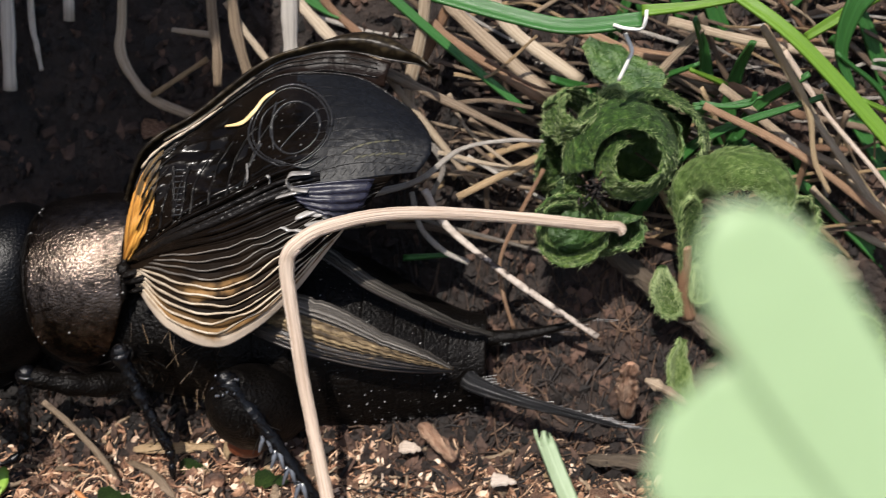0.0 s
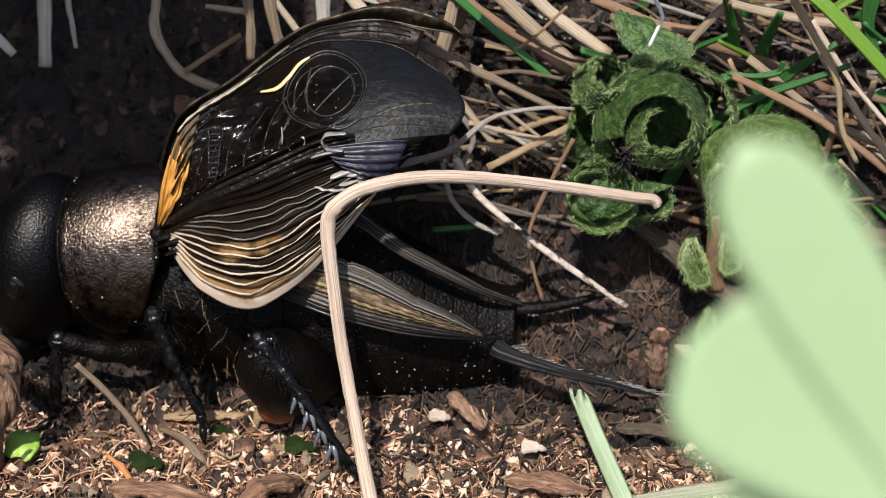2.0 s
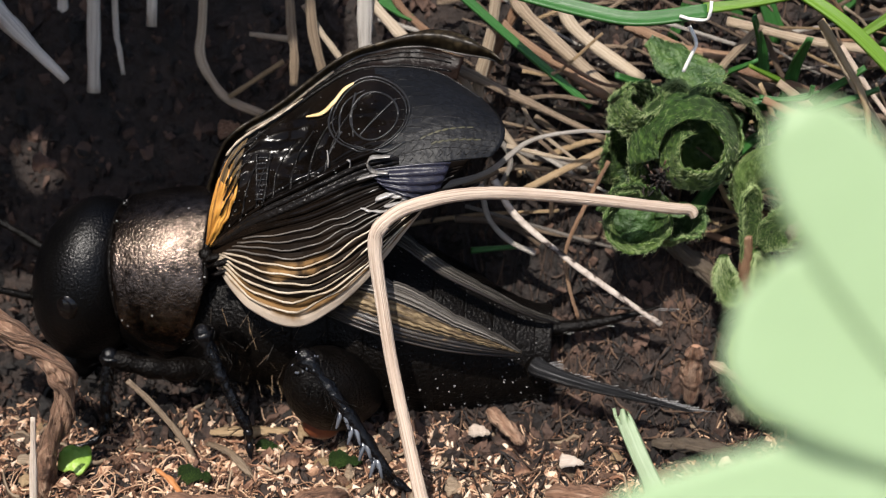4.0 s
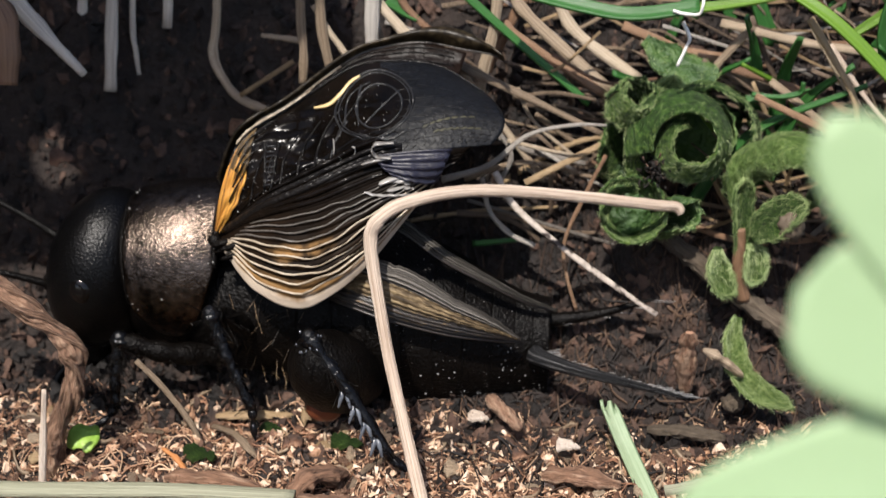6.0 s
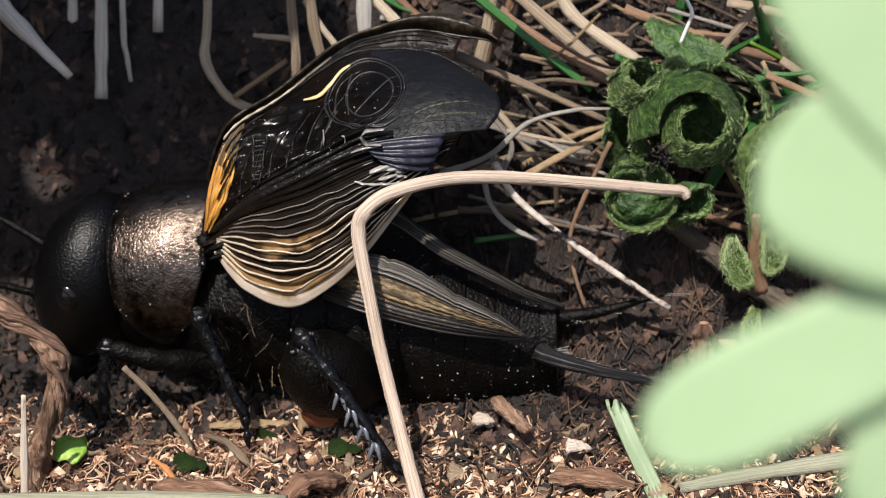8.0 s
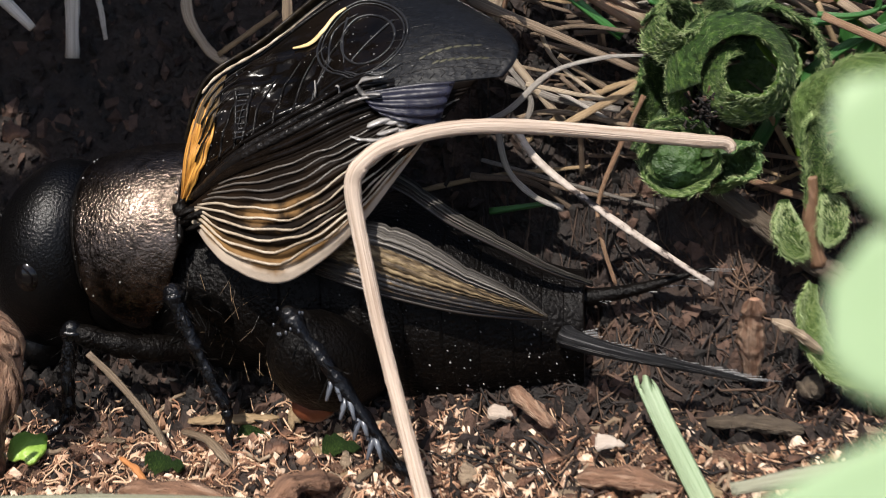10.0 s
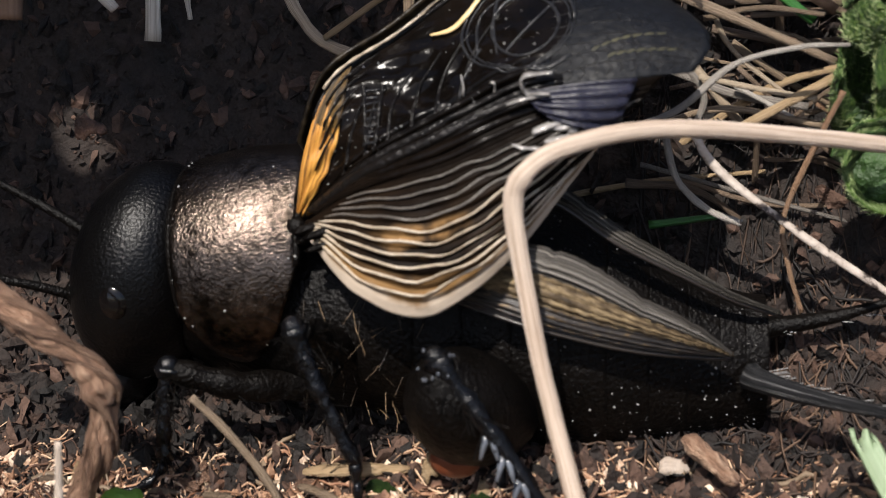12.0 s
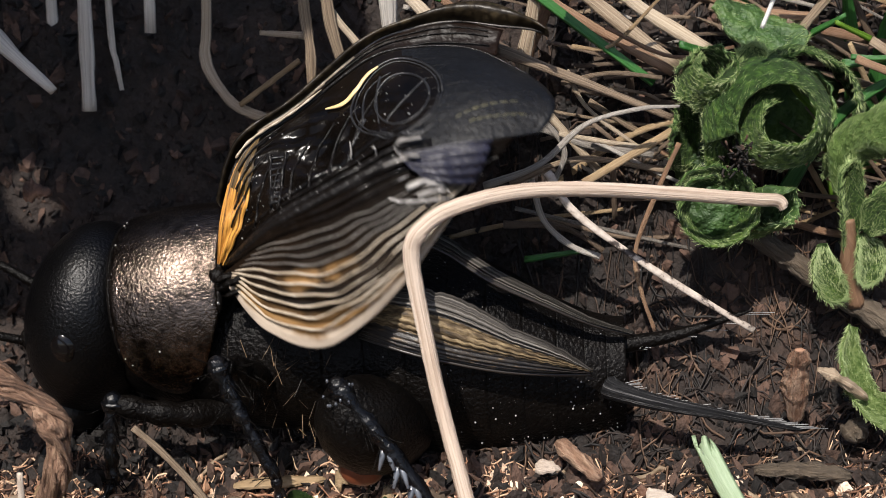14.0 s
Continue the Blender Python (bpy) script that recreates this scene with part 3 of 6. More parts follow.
STRAWS = [
    ('straw_bleached', 0.032, 1, 0.9, [(-1.035, 0.75, 2.416), (-1.109, 0.7, 1.634), (-1.13, 0.65, 1.275)]),
    ('straw_bleached', 0.016, 1, 0.6, [(-0.975, 0.8, 2.415), (-1.038, 0.785, 1.607), (-1.028, 0.765, 1.459), (-1.016, 0.75, 1.338)]),
    ('straw_bleached', 0.026, 1, 0.9, [(-0.784, 0.8, 2.412), (-0.856, 0.75, 1.572)]),
    ('straw_bleached', 0.026, 1, 0.9, [(-1.224, 0.85, 2.403), (-1.328, 0.85, 1.504)]),
    ('straw_tan', 0.023, 1, 0.9, [(-0.531, 0.75, 2.425), (-0.598, 0.715, 1.645), (-0.617, 0.685, 1.467), (-0.562, 0.65, 1.349), (-0.46, 0.615, 1.257), (-0.206, 0.585, 1.173), (-0.015, 0.55, 1.134)]),
    ('straw_ochre', 0.012, 1, 1, [(-0.472, 0.6, 1.283), (-0.217, 0.65, 1.445)]),
    ('straw_grey', 0.015, 1, 1, [(-0.866, 0.9, 1.378), (-0.419, 0.925, 1.579), (-0.27, 0.95, 1.66)]),
    ('straw_tan', 0.017, 0.6, 1, [(-0.381, 0.7, 1.557), (-0.197, 0.7, 1.536)]),
    ('straw_grey', 0.010, 1, 0.8, [(-0.51, 0.85, 1.292), (-0.401, 0.85, 1.354)]),
    ('straw_grey', 0.012, 0.5, 0.5, [(-1.11, 0.7, 0.981), (-0.898, 0.7, 0.987)]),
    ('straw_grey', 0.012, 0.5, 0.5, [(-1.2, 0.6, 0.875), (-1.012, 0.6, 0.891)]),
    ('straw_tan', 0.022, 1, 0.9, [(-0.153, 0.55, 2.462), (-0.15, 0.535, 1.707), (-0.138, 0.515, 1.515), (-0.143, 0.5, 1.371)]),
    ('straw_tan', 0.025, 1, 0.9, [(-0.039, 0.5, 2.468), (-0.052, 0.5, 1.72), (-0.0, 0.5, 1.387)]),
    ('straw_tan', 0.016, 1, 0.9, [(-0.09, 0.55, 1.727), (-0.021, 0.525, 1.619), (0.115, 0.5, 1.442)]),
    ('straw_grey', 0.033, 1, 1, [(0.205, 0.475, 2.473), (0.192, 0.475, 1.741), (0.188, 0.475, 1.484)]),
    ('straw_tan', 0.026, 1, 1, [(0.156, 0.55, 1.807), (0.235, 0.515, 1.726), (0.381, 0.485, 1.577), (0.5, 0.45, 1.484)]),
    ('straw_red', 0.018, 1, 1, [(0.288, 0.55, 1.814), (0.343, 0.55, 1.719), (0.473, 0.55, 1.595), (0.565, 0.55, 1.5)]),
    ('straw_tan', 0.026, 1, 1, [(0.774, 0.4, 2.491), (0.761, 0.39, 1.778), (0.697, 0.385, 1.44), (0.694, 0.375, 1.323)]),
    ('straw_red', 0.024, 1, 1, [(0.928, 0.5, 1.864), (0.85, 0.5, 1.742), (0.752, 0.5, 1.545), (0.712, 0.5, 1.451)]),
    ('straw_tan', 0.026, 1, 0.5, [(0.607, 0.325, 1.508), (0.742, 0.3, 1.453), (0.975, 0.275, 1.355), (1.24, 0.25, 1.237)]),
    ('straw_tan', 0.030, 1, 1, [(0.823, 0.5, 1.809), (0.906, 0.475, 1.7), (1.272, 0.45, 1.385)]),
    ('straw_red', 0.020, 1, 1, [(0.781, 0.45, 1.689), (0.884, 0.425, 1.607), (1.255, 0.4, 1.376)]),
    ('straw_ochre', 0.009, 1, 0.7, [(0.881, 0.35, 1.499), (1.026, 0.35, 1.496), (1.214, 0.35, 1.668)]),
    ('straw_tan', 0.029, 1, 1, [(1.012, 0.6, 1.789), (1.111, 0.575, 1.625), (1.408, 0.55, 1.42)]),
    ('straw_red', 0.024, 1, 1, [(1.319, 0.55, 1.665), (1.589, 0.55, 1.558), (1.804, 0.55, 1.526)]),
    ('straw_tan', 0.027, 1, 1, [(1.402, 0.55, 1.598), (1.691, 0.55, 1.5), (1.988, 0.55, 1.392)]),
    ('straw_tan', 0.018, 1, 1, [(1.878, 0.45, 1.69), (1.741, 0.45, 1.521), (1.643, 0.45, 1.37)]),
    ('straw_grey', 0.015, 1, 0.4, [(0.539, 0.2, 1.017), (0.751, 0.17, 1.103), (0.923, 0.15, 1.25), (1.114, 0.12, 1.306), (1.254, 0.1, 1.314)]),
    ('straw_ochre', 0.016, 1, 1, [(0.909, 0.225, 1.008), (1.239, 0.25, 1.188)]),
    ('straw_spot', 0.016, 1, 0.8, [(0.781, 0.1, 1.092), (0.879, 0.07, 0.941), (1.154, 0.03, 0.728), (1.509, 0.0, 0.493)]),
    ('straw_red', 0.010, 1, 0.8, [(1.26, 0.2, 1.155), (1.167, 0.17, 0.957), (1.094, 0.15, 0.759), (1.112, 0.12, 0.609), (1.159, 0.1, 0.459)]),
    ('straw_grey', 0.012, 1, 1, [(0.719, 0.2, 1.034), (0.757, 0.18, 0.884), (0.855, 0.17, 0.783), (0.964, 0.15, 0.741)]),
    ('straw_tan', 0.010, 1, 1, [(0.824, 0.25, 1.195), (1.021, 0.25, 1.152), (1.188, 0.25, 1.12)]),
    ('straw_grey', 0.011, 1, 1, [(0.766, 0.275, 1.251), (0.843, 0.265, 1.129), (0.8, 0.25, 1.007)]),
    ('straw_tan', 0.011, 1, 0.8, [(0.839, 0.35, 1.363), (1.015, 0.335, 1.396), (1.209, 0.325, 1.372)]),
    ('straw_tan', 0.010, 1, 0.8, [(0.86, 0.375, 1.407), (0.935, 0.365, 1.259), (1.145, 0.35, 1.087)]),
    ('straw_grey', 0.009, 1, 0.8, [(0.942, 0.325, 1.152), (1.145, 0.31, 1.038), (1.272, 0.3, 0.975)]),
    ('straw_red', 0.009, 1, 0.8, [(1.008, 0.35, 1.564), (1.249, 0.35, 1.444), (1.472, 0.35, 1.469)]),
    ('straw_red', 0.018, 1, 1, [(1.89, 0.275, 1.419), (2.272, 0.265, 1.234), (2.699, 0.26, 0.931), (2.876, 0.25, 0.798)]),
    ('straw_tan', 0.018, 1, 1, [(2.111, 0.325, 1.707), (2.353, 0.3, 1.348), (2.713, 0.275, 0.896), (2.788, 0.25, 0.809)]),
    ('straw_ochre', 0.021, 0.9, 0.5, [(2.074, 0.225, 1.763), (2.191, 0.22, 1.591), (2.289, 0.21, 1.429), (2.336, 0.205, 1.229), (2.414, 0.2, 1.087)]),
    ('straw_tan', 0.021, 1, 1, [(1.751, 0.55, 1.686), (2.109, 0.525, 1.611), (2.453, 0.5, 1.573)]),
    ('straw_red', 0.020, 1, 1, [(1.81, 0.5, 1.49), (2.054, 0.5, 1.42), (2.344, 0.5, 1.302)]),
    ('straw_tan', 0.024, 1, 1, [(2.512, 0.45, 1.08), (2.715, 0.425, 0.918), (2.913, 0.4, 0.851)]),
    ('straw_tan', 0.016, 1, 1, [(2.39, 0.4, 1.022), (2.578, 0.4, 0.847), (2.833, 0.4, 0.718)]),
    ('straw_bleached', 0.047, 1.3, 0.35, [(-1.519, 0.25, 1.957), (-1.36, 0.235, 1.753), (-1.23, 0.215, 1.618), (-1.068, 0.2, 1.452)]),
    ('straw_red', 0.072, 1.0, 0.6, [(-1.453, 0.0, 1.878), (-1.314, -0.03, 1.735), (-1.285, -0.07, 1.604), (-1.287, -0.1, 1.464)]),
    ('straw_tan', 0.020, 1, 1, [(1.967, 0.4, 1.46), (2.285, 0.375, 1.229), (2.53, 0.35, 1.123)]),
    ('straw_pale', 0.013, 1, 0.6, [(2.184, 0.3, 1.644), (2.368, 0.285, 1.403), (2.651, 0.265, 1.1), (2.77, 0.25, 0.888)]),
    ('straw_tan', 0.017, 1, 1, [(0.499, 0.4, 1.629), (0.648, 0.375, 1.42), (0.988, 0.35, 0.993)]),
    ('straw_tan', 0.012, 1, 1, [(0.628, 0.35, 0.979), (0.892, 0.325, 1.075), (1.224, 0.3, 1.024)]),
    ('straw_grey', 0.015, 1, 1, [(0.74, 0.375, 1.196), (0.942, 0.35, 1.119), (1.175, 0.325, 1.08)]),
]
BLADES = [
    ('green_deep', 0.014, 0.7, 0.6, [(1.876, 0.3, 1.421), (1.986, 0.28, 1.416), (2.071, 0.27, 1.436), (2.083, 0.26, 1.486)]),
    ('green_deep', 0.033, 1, 0.9, [(0.815, 0.15, 1.88), (1.114, 0.1, 1.815), (1.333, 0.05, 1.791), (1.594, 0.0, 1.836)]),
    ('green_deep', 0.022, 1, 0.7, [(0.589, 0.4, 1.839), (0.655, 0.385, 1.779), (0.873, 0.365, 1.598), (1.179, 0.35, 1.348)]),
    ('green_bright', 0.032, 0.8, 1, [(1.923, 0.2, 1.911), (2.189, 0.1, 1.737), (2.57, 0.0, 1.372), (2.736, -0.1, 1.21)]),
    ('green_bright', 0.024, 1, 0.4, [(1.623, 0.35, 1.777), (1.822, 0.325, 1.809), (2.051, 0.3, 1.861)]),
    ('green_deep', 0.049, 0.3, 1, [(2.479, 0.35, 1.472), (2.409, 0.335, 1.635), (2.427, 0.315, 1.807), (2.492, 0.3, 1.922)]),
    ('green_deep', 0.029, 1, 0.5, [(0.25, 0.55, 1.759), (0.333, 0.55, 1.701), (0.389, 0.55, 1.672)]),
    ('green_deep', 0.013, 1, 0.6, [(0.676, 0.25, 0.703), (0.894, 0.225, 0.741)]),
    ('green_deep', 0.017, 1, 0.3, [(1.858, 0.35, 1.386), (1.987, 0.335, 1.4), (2.126, 0.325, 1.444)]),
    ('green_bright', 0.034, 0.5, 1, [(2.303, 0.5, 1.642), (2.463, 0.475, 1.768), (2.594, 0.45, 1.877)]),
    ('green_deep', 0.032, 0.4, 1, [(2.04, 0.45, 1.24), (2.374, 0.425, 1.009), (2.765, 0.4, 0.662)]),
    ('green_deep', 0.041, 0.6, 1, [(2.547, 0.55, 1.289), (2.654, 0.525, 1.151), (2.834, 0.5, 0.907)]),
]

LOOKS = {"straw_grey": "weathered grey dry grass stalk", "straw_tan": "pale tan dry grass stalk", "straw_ochre": "ochre dry grass stalk",
         "straw_red": "reddish brown dry grass stalk", "straw_spot": "grey straw stalk speckled with black", "straw_bleached": "pale grey dry grass stalk coloured as if sunlit", "straw_pale": "pale cream dry grass stalk", "straw_dull": "dull brown dry grass stalk, partial shade in its tone", "green_deep": "dark green fresh grass blade", "green_bright": "bright yellow-green sunlit grass blade"}
for mat, r, a, b, points in STRAWS:
    stalk("dry_stalk", mat, r, a, b, points, LOOKS[mat] + " lying over the soil bank", group="dry stalks on the bank")
for mat, r, a, b, points in BLADES:
    blade("grass_blade", mat, r, a, b, points, LOOKS[mat] + " over the bank", group="grass blades")


def litter():
    """Loose dry stalks and fresh blades matted over the right of the bank."""
    rng = random.Random(21)
    for k in range(190):
        x, y = rng.uniform(0.5, 3.0), rng.uniform(0.35, 0.85)
        if x < 1.1 and rng.random() < 0.75:
            continue
        a, bend = rng.gauss(-0.5, 0.5), rng.uniform(-0.12, 0.12)
        L = rng.uniform(0.4, 1.2)
        pts = []
        for q in (-0.5, 0.0, 0.5):
            px, py = x + math.cos(a) * L * q, y - 0.3 * math.sin(a) * L * q
            pts.append((px, py, height(x, y, False) + 0.05 + 0.12 * (k % 5) / 4 + math.sin(a) * L * q * 0.75 + bend * (1 - abs(q) * 2)))
        mat = rng.choice(("straw_tan", "straw_dull", "straw_dull", "straw_grey", "straw_red", "straw_ochre", "straw_dull"))
        stalk("dry_stalk", mat, rng.uniform(0.005, 0.016), 1, rng.uniform(0.5, 1), pts, LOOKS[mat] + " matted on the bank", group="dry stalks on the bank")
    for k in range(26):
        x, y = rng.uniform(1.5, 3.2), rng.uniform(0.4, 0.8)
        a, L = rng.uniform(0.3, 2.6), rng.uniform(0.5, 1.1)
        z = height(x, y, False)
        pts = [(x, y, z), (x + 0.3 * L * math.cos(a), y - 0.05, z + 0.4 * L), (x + 0.8 * L * math.cos(a), y - 0.2, z + 0.65 * L)]
        mat = rng.choice(("green_deep", "green_deep", "green_bright"))
        blade("grass_blade", mat, rng.uniform(0.02, 0.045), 1, 0.3, pts, LOOKS[mat] + " growing on the bank", group="grass blades")


litter()

# ---- the bent straw, the cut blade and small debris ----
def bent_straw():
    straw = thing("bent_straw", (0.561, -0.85, -0.004), "pale cream bent dry straw standing in the soil", "straw")
    low = [(0.616, -0.95, -0.084), (0.595, -0.9, -0.029), (0.575, -0.85, 0.026), (0.535, -0.78, 0.132), (0.475, -0.68, 0.297), (0.407, -0.58, 0.515), (0.351, -0.5, 0.755), (0.324, -0.47, 0.908), (0.322, -0.46, 0.985), (0.352, -0.455, 1.035)]
    high = [(0.321, -0.46, 0.939), (0.325, -0.46, 0.995), (0.356, -0.455, 1.044), (0.445, -0.42, 1.098), (0.635, -0.34, 1.13), (0.852, -0.25, 1.117), (1.167, -0.12, 1.064), (1.471, -0.02, 1.011), (1.562, 0.02, 0.994), (1.585, 0.02, 0.965)]
    bm = bmesh.new()
    tube(bm, spline(low, 9), lambda t: 0.029 * (0.92 + 0.05 * math.sin(t * 9)), 12, 0.75, up=(0.1, -1, 0.2), rough=0.08)
    part("stem", bm, "straw_pale", straw)
    bm = bmesh.new()
    tube(bm, spline(high, 9), lambda t: 0.029 * (1 - 0.22 * t) * (0.75 if t > 0.97 else 1), 12, 0.75, up=(0.1, -1, 0.2), rough=0.08)
    part("bent_tip", bm, "straw_pale", straw)
    return straw


STRAW_BENT = bent_straw()


def cut_blade():
    bm = bmesh.new()
    line = spline([(1.567, -0.85, -0.166), (1.506, -0.72, -0.075), (1.432, -0.58, 0.029), (1.365, -0.46, 0.127), (1.302, -0.36, 0.237)], 6)
    grid = []
    for i, c in enumerate(line):
        w = 0.033 * (1 - 0.12 * i / len(line))
        last = i == len(line) - 1
        grid.append([c + Vector((w * s, -0.03 * (1 - abs(s)) + 0.006 * math.cos(s * 20), 0.3 * w * s + (0.03 * math.sin(s * 5 + 1) if last else 0))) for s in [-1 + q / 6 for q in range(13)]])
    sheet(bm, grid)
    return solo("cut_grass_blade", bm, "blade_cut", (1.456, -0.75, -0.015), "short cut pale green grass blade standing in the soil", "grass blade", solid=0.014)


M["blade_cut"] = material("blade_cut", [(0.2, (0.2, 0.29, 0.15)), (0.6, (0.34, 0.43, 0.27)), (0.9, (0.55, 0.62, 0.46))], scale=300, rough=0.4, bump=0.6, uv=(9, 0.6), through=0.2, depth=0.0001)
BLADE_CUT = cut_blade()

stalk("twig", "straw_tan", 0.018, 0.7, 0.8, [(-0.677, -0.5, 0.393), (-0.569, -0.5, 0.272), (-0.461, -0.5, 0.111), (-0.413, -0.5, -0.019)], "thin pale dry twig leaning on the soil", "twig", flat=0.8)
stalk("straw_sliver", "straw_pale", 0.022, 0.4, 1, [(-0.904, -0.9, 0.443), (-0.927, -0.9, 0.264), (-0.961, -0.9, -0.005), (-0.974, -0.9, -0.184)], "upright pale pointed straw sliver in the soil", "straw", flat=0.6)


def dry_root():
    root = thing("dry_root", (-0.972, -0.7, 0.017), "gnarled brown dry root bent down into the soil", "root")
    line = spline([(-1.483, -0.6, 0.923), (-1.282, -0.65, 0.85), (-1.052, -0.7, 0.706), (-0.933, -0.7, 0.615), (-0.859, -0.7, 0.514), (-0.866, -0.7, 0.374), (-0.939, -0.7, 0.216), (-0.992, -0.7, 0.077), (-1.015, -0.7, -0.132)], 12)
    width = lambda t: 0.036 * (1.0 + 0.14 * math.sin(t * 31) + 0.35 * math.exp(-((t - 0.5) / 0.035) ** 2))
    bm = bmesh.new()
    tube(bm, line, width, 14, 0.9, rough=0.5)
    part("core", bm, "root", root)
    n = len(line)
    for k in range(7):
        bm = bmesh.new()
        pts = []
        for i, c in enumerate(line):
            a = k * 0.9 + i * (0.09 + 0.02 * (k % 3))
            ahead = (line[min(i + 1, n - 1)] - line[max(i - 1, 0)]).normalized()
            e = ahead.cross(Vector((0, 1, 0))).normalized()
            pts.append(c + (e * math.cos(a) + e.cross(ahead) * math.sin(a)) * width(i / n) * (1.0 + 0.25 * noise.noise(c * 9 + Vector((k, 0, 0)))))
        tube(bm, pts, lambda t: 0.009 * (1 + 0.4 * math.sin(t * 40 + k)), 6, rough=0.3)
        part("root_strand", bm, "root", root)


dry_root()


stalk("fallen_straw", "straw_green", 0.032, 0.7, 1, [(1.512, -0.82, 0.102), (1.758, -0.82, 0.163), (2.024, -0.8, 0.21), (2.465, -0.78, 0.294)], "pale green-grey dry straw lying along the soil", "straw", flat=0.5)


def front_bar():
    bm = bmesh.new()
    tube(bm, spline([(-2.199, -1.05, 0.03), (-0.989, -1.02, 0.065), (-0.386, -1.0, 0.087), (0.094, -1.0, 0.091)], 10), lambda t: 0.05 * (1 - 0.2 * t), 12, 0.55, rough=0.1)
    solo("fallen_straw", bm, "straw_green", (-0.488, -1.0, 0.009), "grey-green flat dry straw lying along the soil", "straw")


front_bar()


M["needle"] = material("needle", [(0.2, (0.25, 0.08, 0.02)), (0.8, (0.5, 0.22, 0.08))], 500, 0.5, 0.2)


def bark_piece(points, r, label, mat="bark", name="bark_piece", flat=0.7):
    bm = bmesh.new()
    tube(bm, spline(points, 22), lambda t: r * (1 - 0.6 * abs(2 * t - 1) ** 4) * (0.85 + 0.4 * noise.noise(Vector((t * 5, r * 70, 0))) + 0.08 * noise.noise(Vector((t * 30, r * 70, 5)))), 18, flat, rough=0.38)
    return solo(name, bm, mat, points[0], label, "plant debris", smooth=True)


bark_piece([(0.115, -1.02, 0.1), (0.514, -1.04, 0.075), (0.913, -1.02, 0.1), (1.361, -1.0, 0.114)], 0.055, "reddish brown bark strip lying on the soil")
bark_piece([(0.782, -0.2, 0.155), (0.847, -0.25, 0.124), (0.936, -0.32, 0.068)], 0.034, "short brown broken twig on the soil", "root", "broken_twig", 0.95)
bark_piece([(1.626, -0.26, 0.53), (1.628, -0.2, 0.401), (1.643, -0.12, 0.183)], 0.05, "reddish brown bark chip standing in the soil", name="bark_chip", flat=0.5)
bark_piece([(1.689, -0.25, 0.45), (1.768, -0.25, 0.409), (1.866, -0.22, 0.319)], 0.03, "pale tan wood chip on the soil", "straw_tan", "wood_chip")
bark_piece([(1.037, -0.6, 0.011), (1.187, -0.62, 0.029), (1.356, -0.62, -0.003)], 0.055, "crumpled orange brown dry leaf scrap", name="leaf_scrap")
bark_piece([(1.901, -0.3, 0.08), (1.971, -0.31, 0.079), (2.06, -0.31, 0.068)], 0.026, "pale broken straw end on the soil", "straw_tan", "straw_end")
bark_piece([(1.474, -0.3, 0.085), (1.623, -0.31, 0.093), (1.802, -0.32, 0.071)], 0.042, "brown splintered stem piece on the soil", "wood", "stem_piece")
bark_piece([(1.802, -0.18, 0.151), (1.842, -0.17, 0.17), (1.882, -0.17, 0.15)], 0.05, "grey-brown lump of crumbly soil", "wood", "soil_lump", 0.9)
bark_piece([(-0.403, -0.33, 0.061), (-0.243, -0.32, 0.069), (-0.063, -0.3, 0.067)], 0.036, "flat tan splinter under the insect", "straw_ochre", "wood_splinter", 0.4)
bark_piece([(-0.392, -0.42, 0.06), (-0.271, -0.5, 0.068), (-0.151, -0.6, 0.016)], 0.022, "curved tan bark sliver on the soil", "straw_tan", "bark_sliver", 0.7)
bark_piece([(0.26, -0.72, -0.029), (0.32, -0.64, 0.02), (0.449, -0.52, 0.039)], 0.015, "curved cream root bit on the soil", "straw_tan", "root_bit", 0.9)
bark_piece([(0.041, -0.86, -0.017), (0.112, -0.8, 0.062), (0.24, -0.68, 0.021)], 0.06, "orange brown crumpled leaf bit on the soil", name="leaf_bit")
bark_piece([(-0.561, -0.6, 0.042), (-0.481, -0.66, 0.03), (-0.4, -0.74, -0.001)], 0.013, "reddish orange needle on the soil", "needle", "needle", 0.8)
bark_piece([(-0.49, -0.78, 0.01), (-0.289, -0.8, 0.027), (-0.089, -0.82, 0.005)], 0.05, "flaky brown bark strip on the soil", name="bark_strip")


M["leaf_seedling"] = material("leaf_seedling", [(0.2, (0.16, 0.32, 0.03)), (0.8, (0.4, 0.58, 0.12))], 700, 0.4, 0.5, 2500, through=0.2)


def flake(c, w, h, mat, label, name, tilt=0.3, category="plant debris"):
    bm = bmesh.new()
    grid = []
    for i in range(11):
        u = i / 10
        half = h * math.sqrt(max(0.1, 1 - abs(2 * u - 1) ** 3)) * (1 + 0.75 * noise.noise(Vector((u * 7, c[0] * 9, c[1] * 7))))
        grid.append([Vector(c) + Vector((w * (u - 0.5), half * s * tilt, half * s * 0.7 + 0.3 * h * math.sin(u * 4 + s))) for s in (-1, -0.5, 0, 0.5, 1)])
    sheet(bm, grid)
    return solo(name, bm, mat, c, label, category, "plant bits on the soil", solid=0.012)


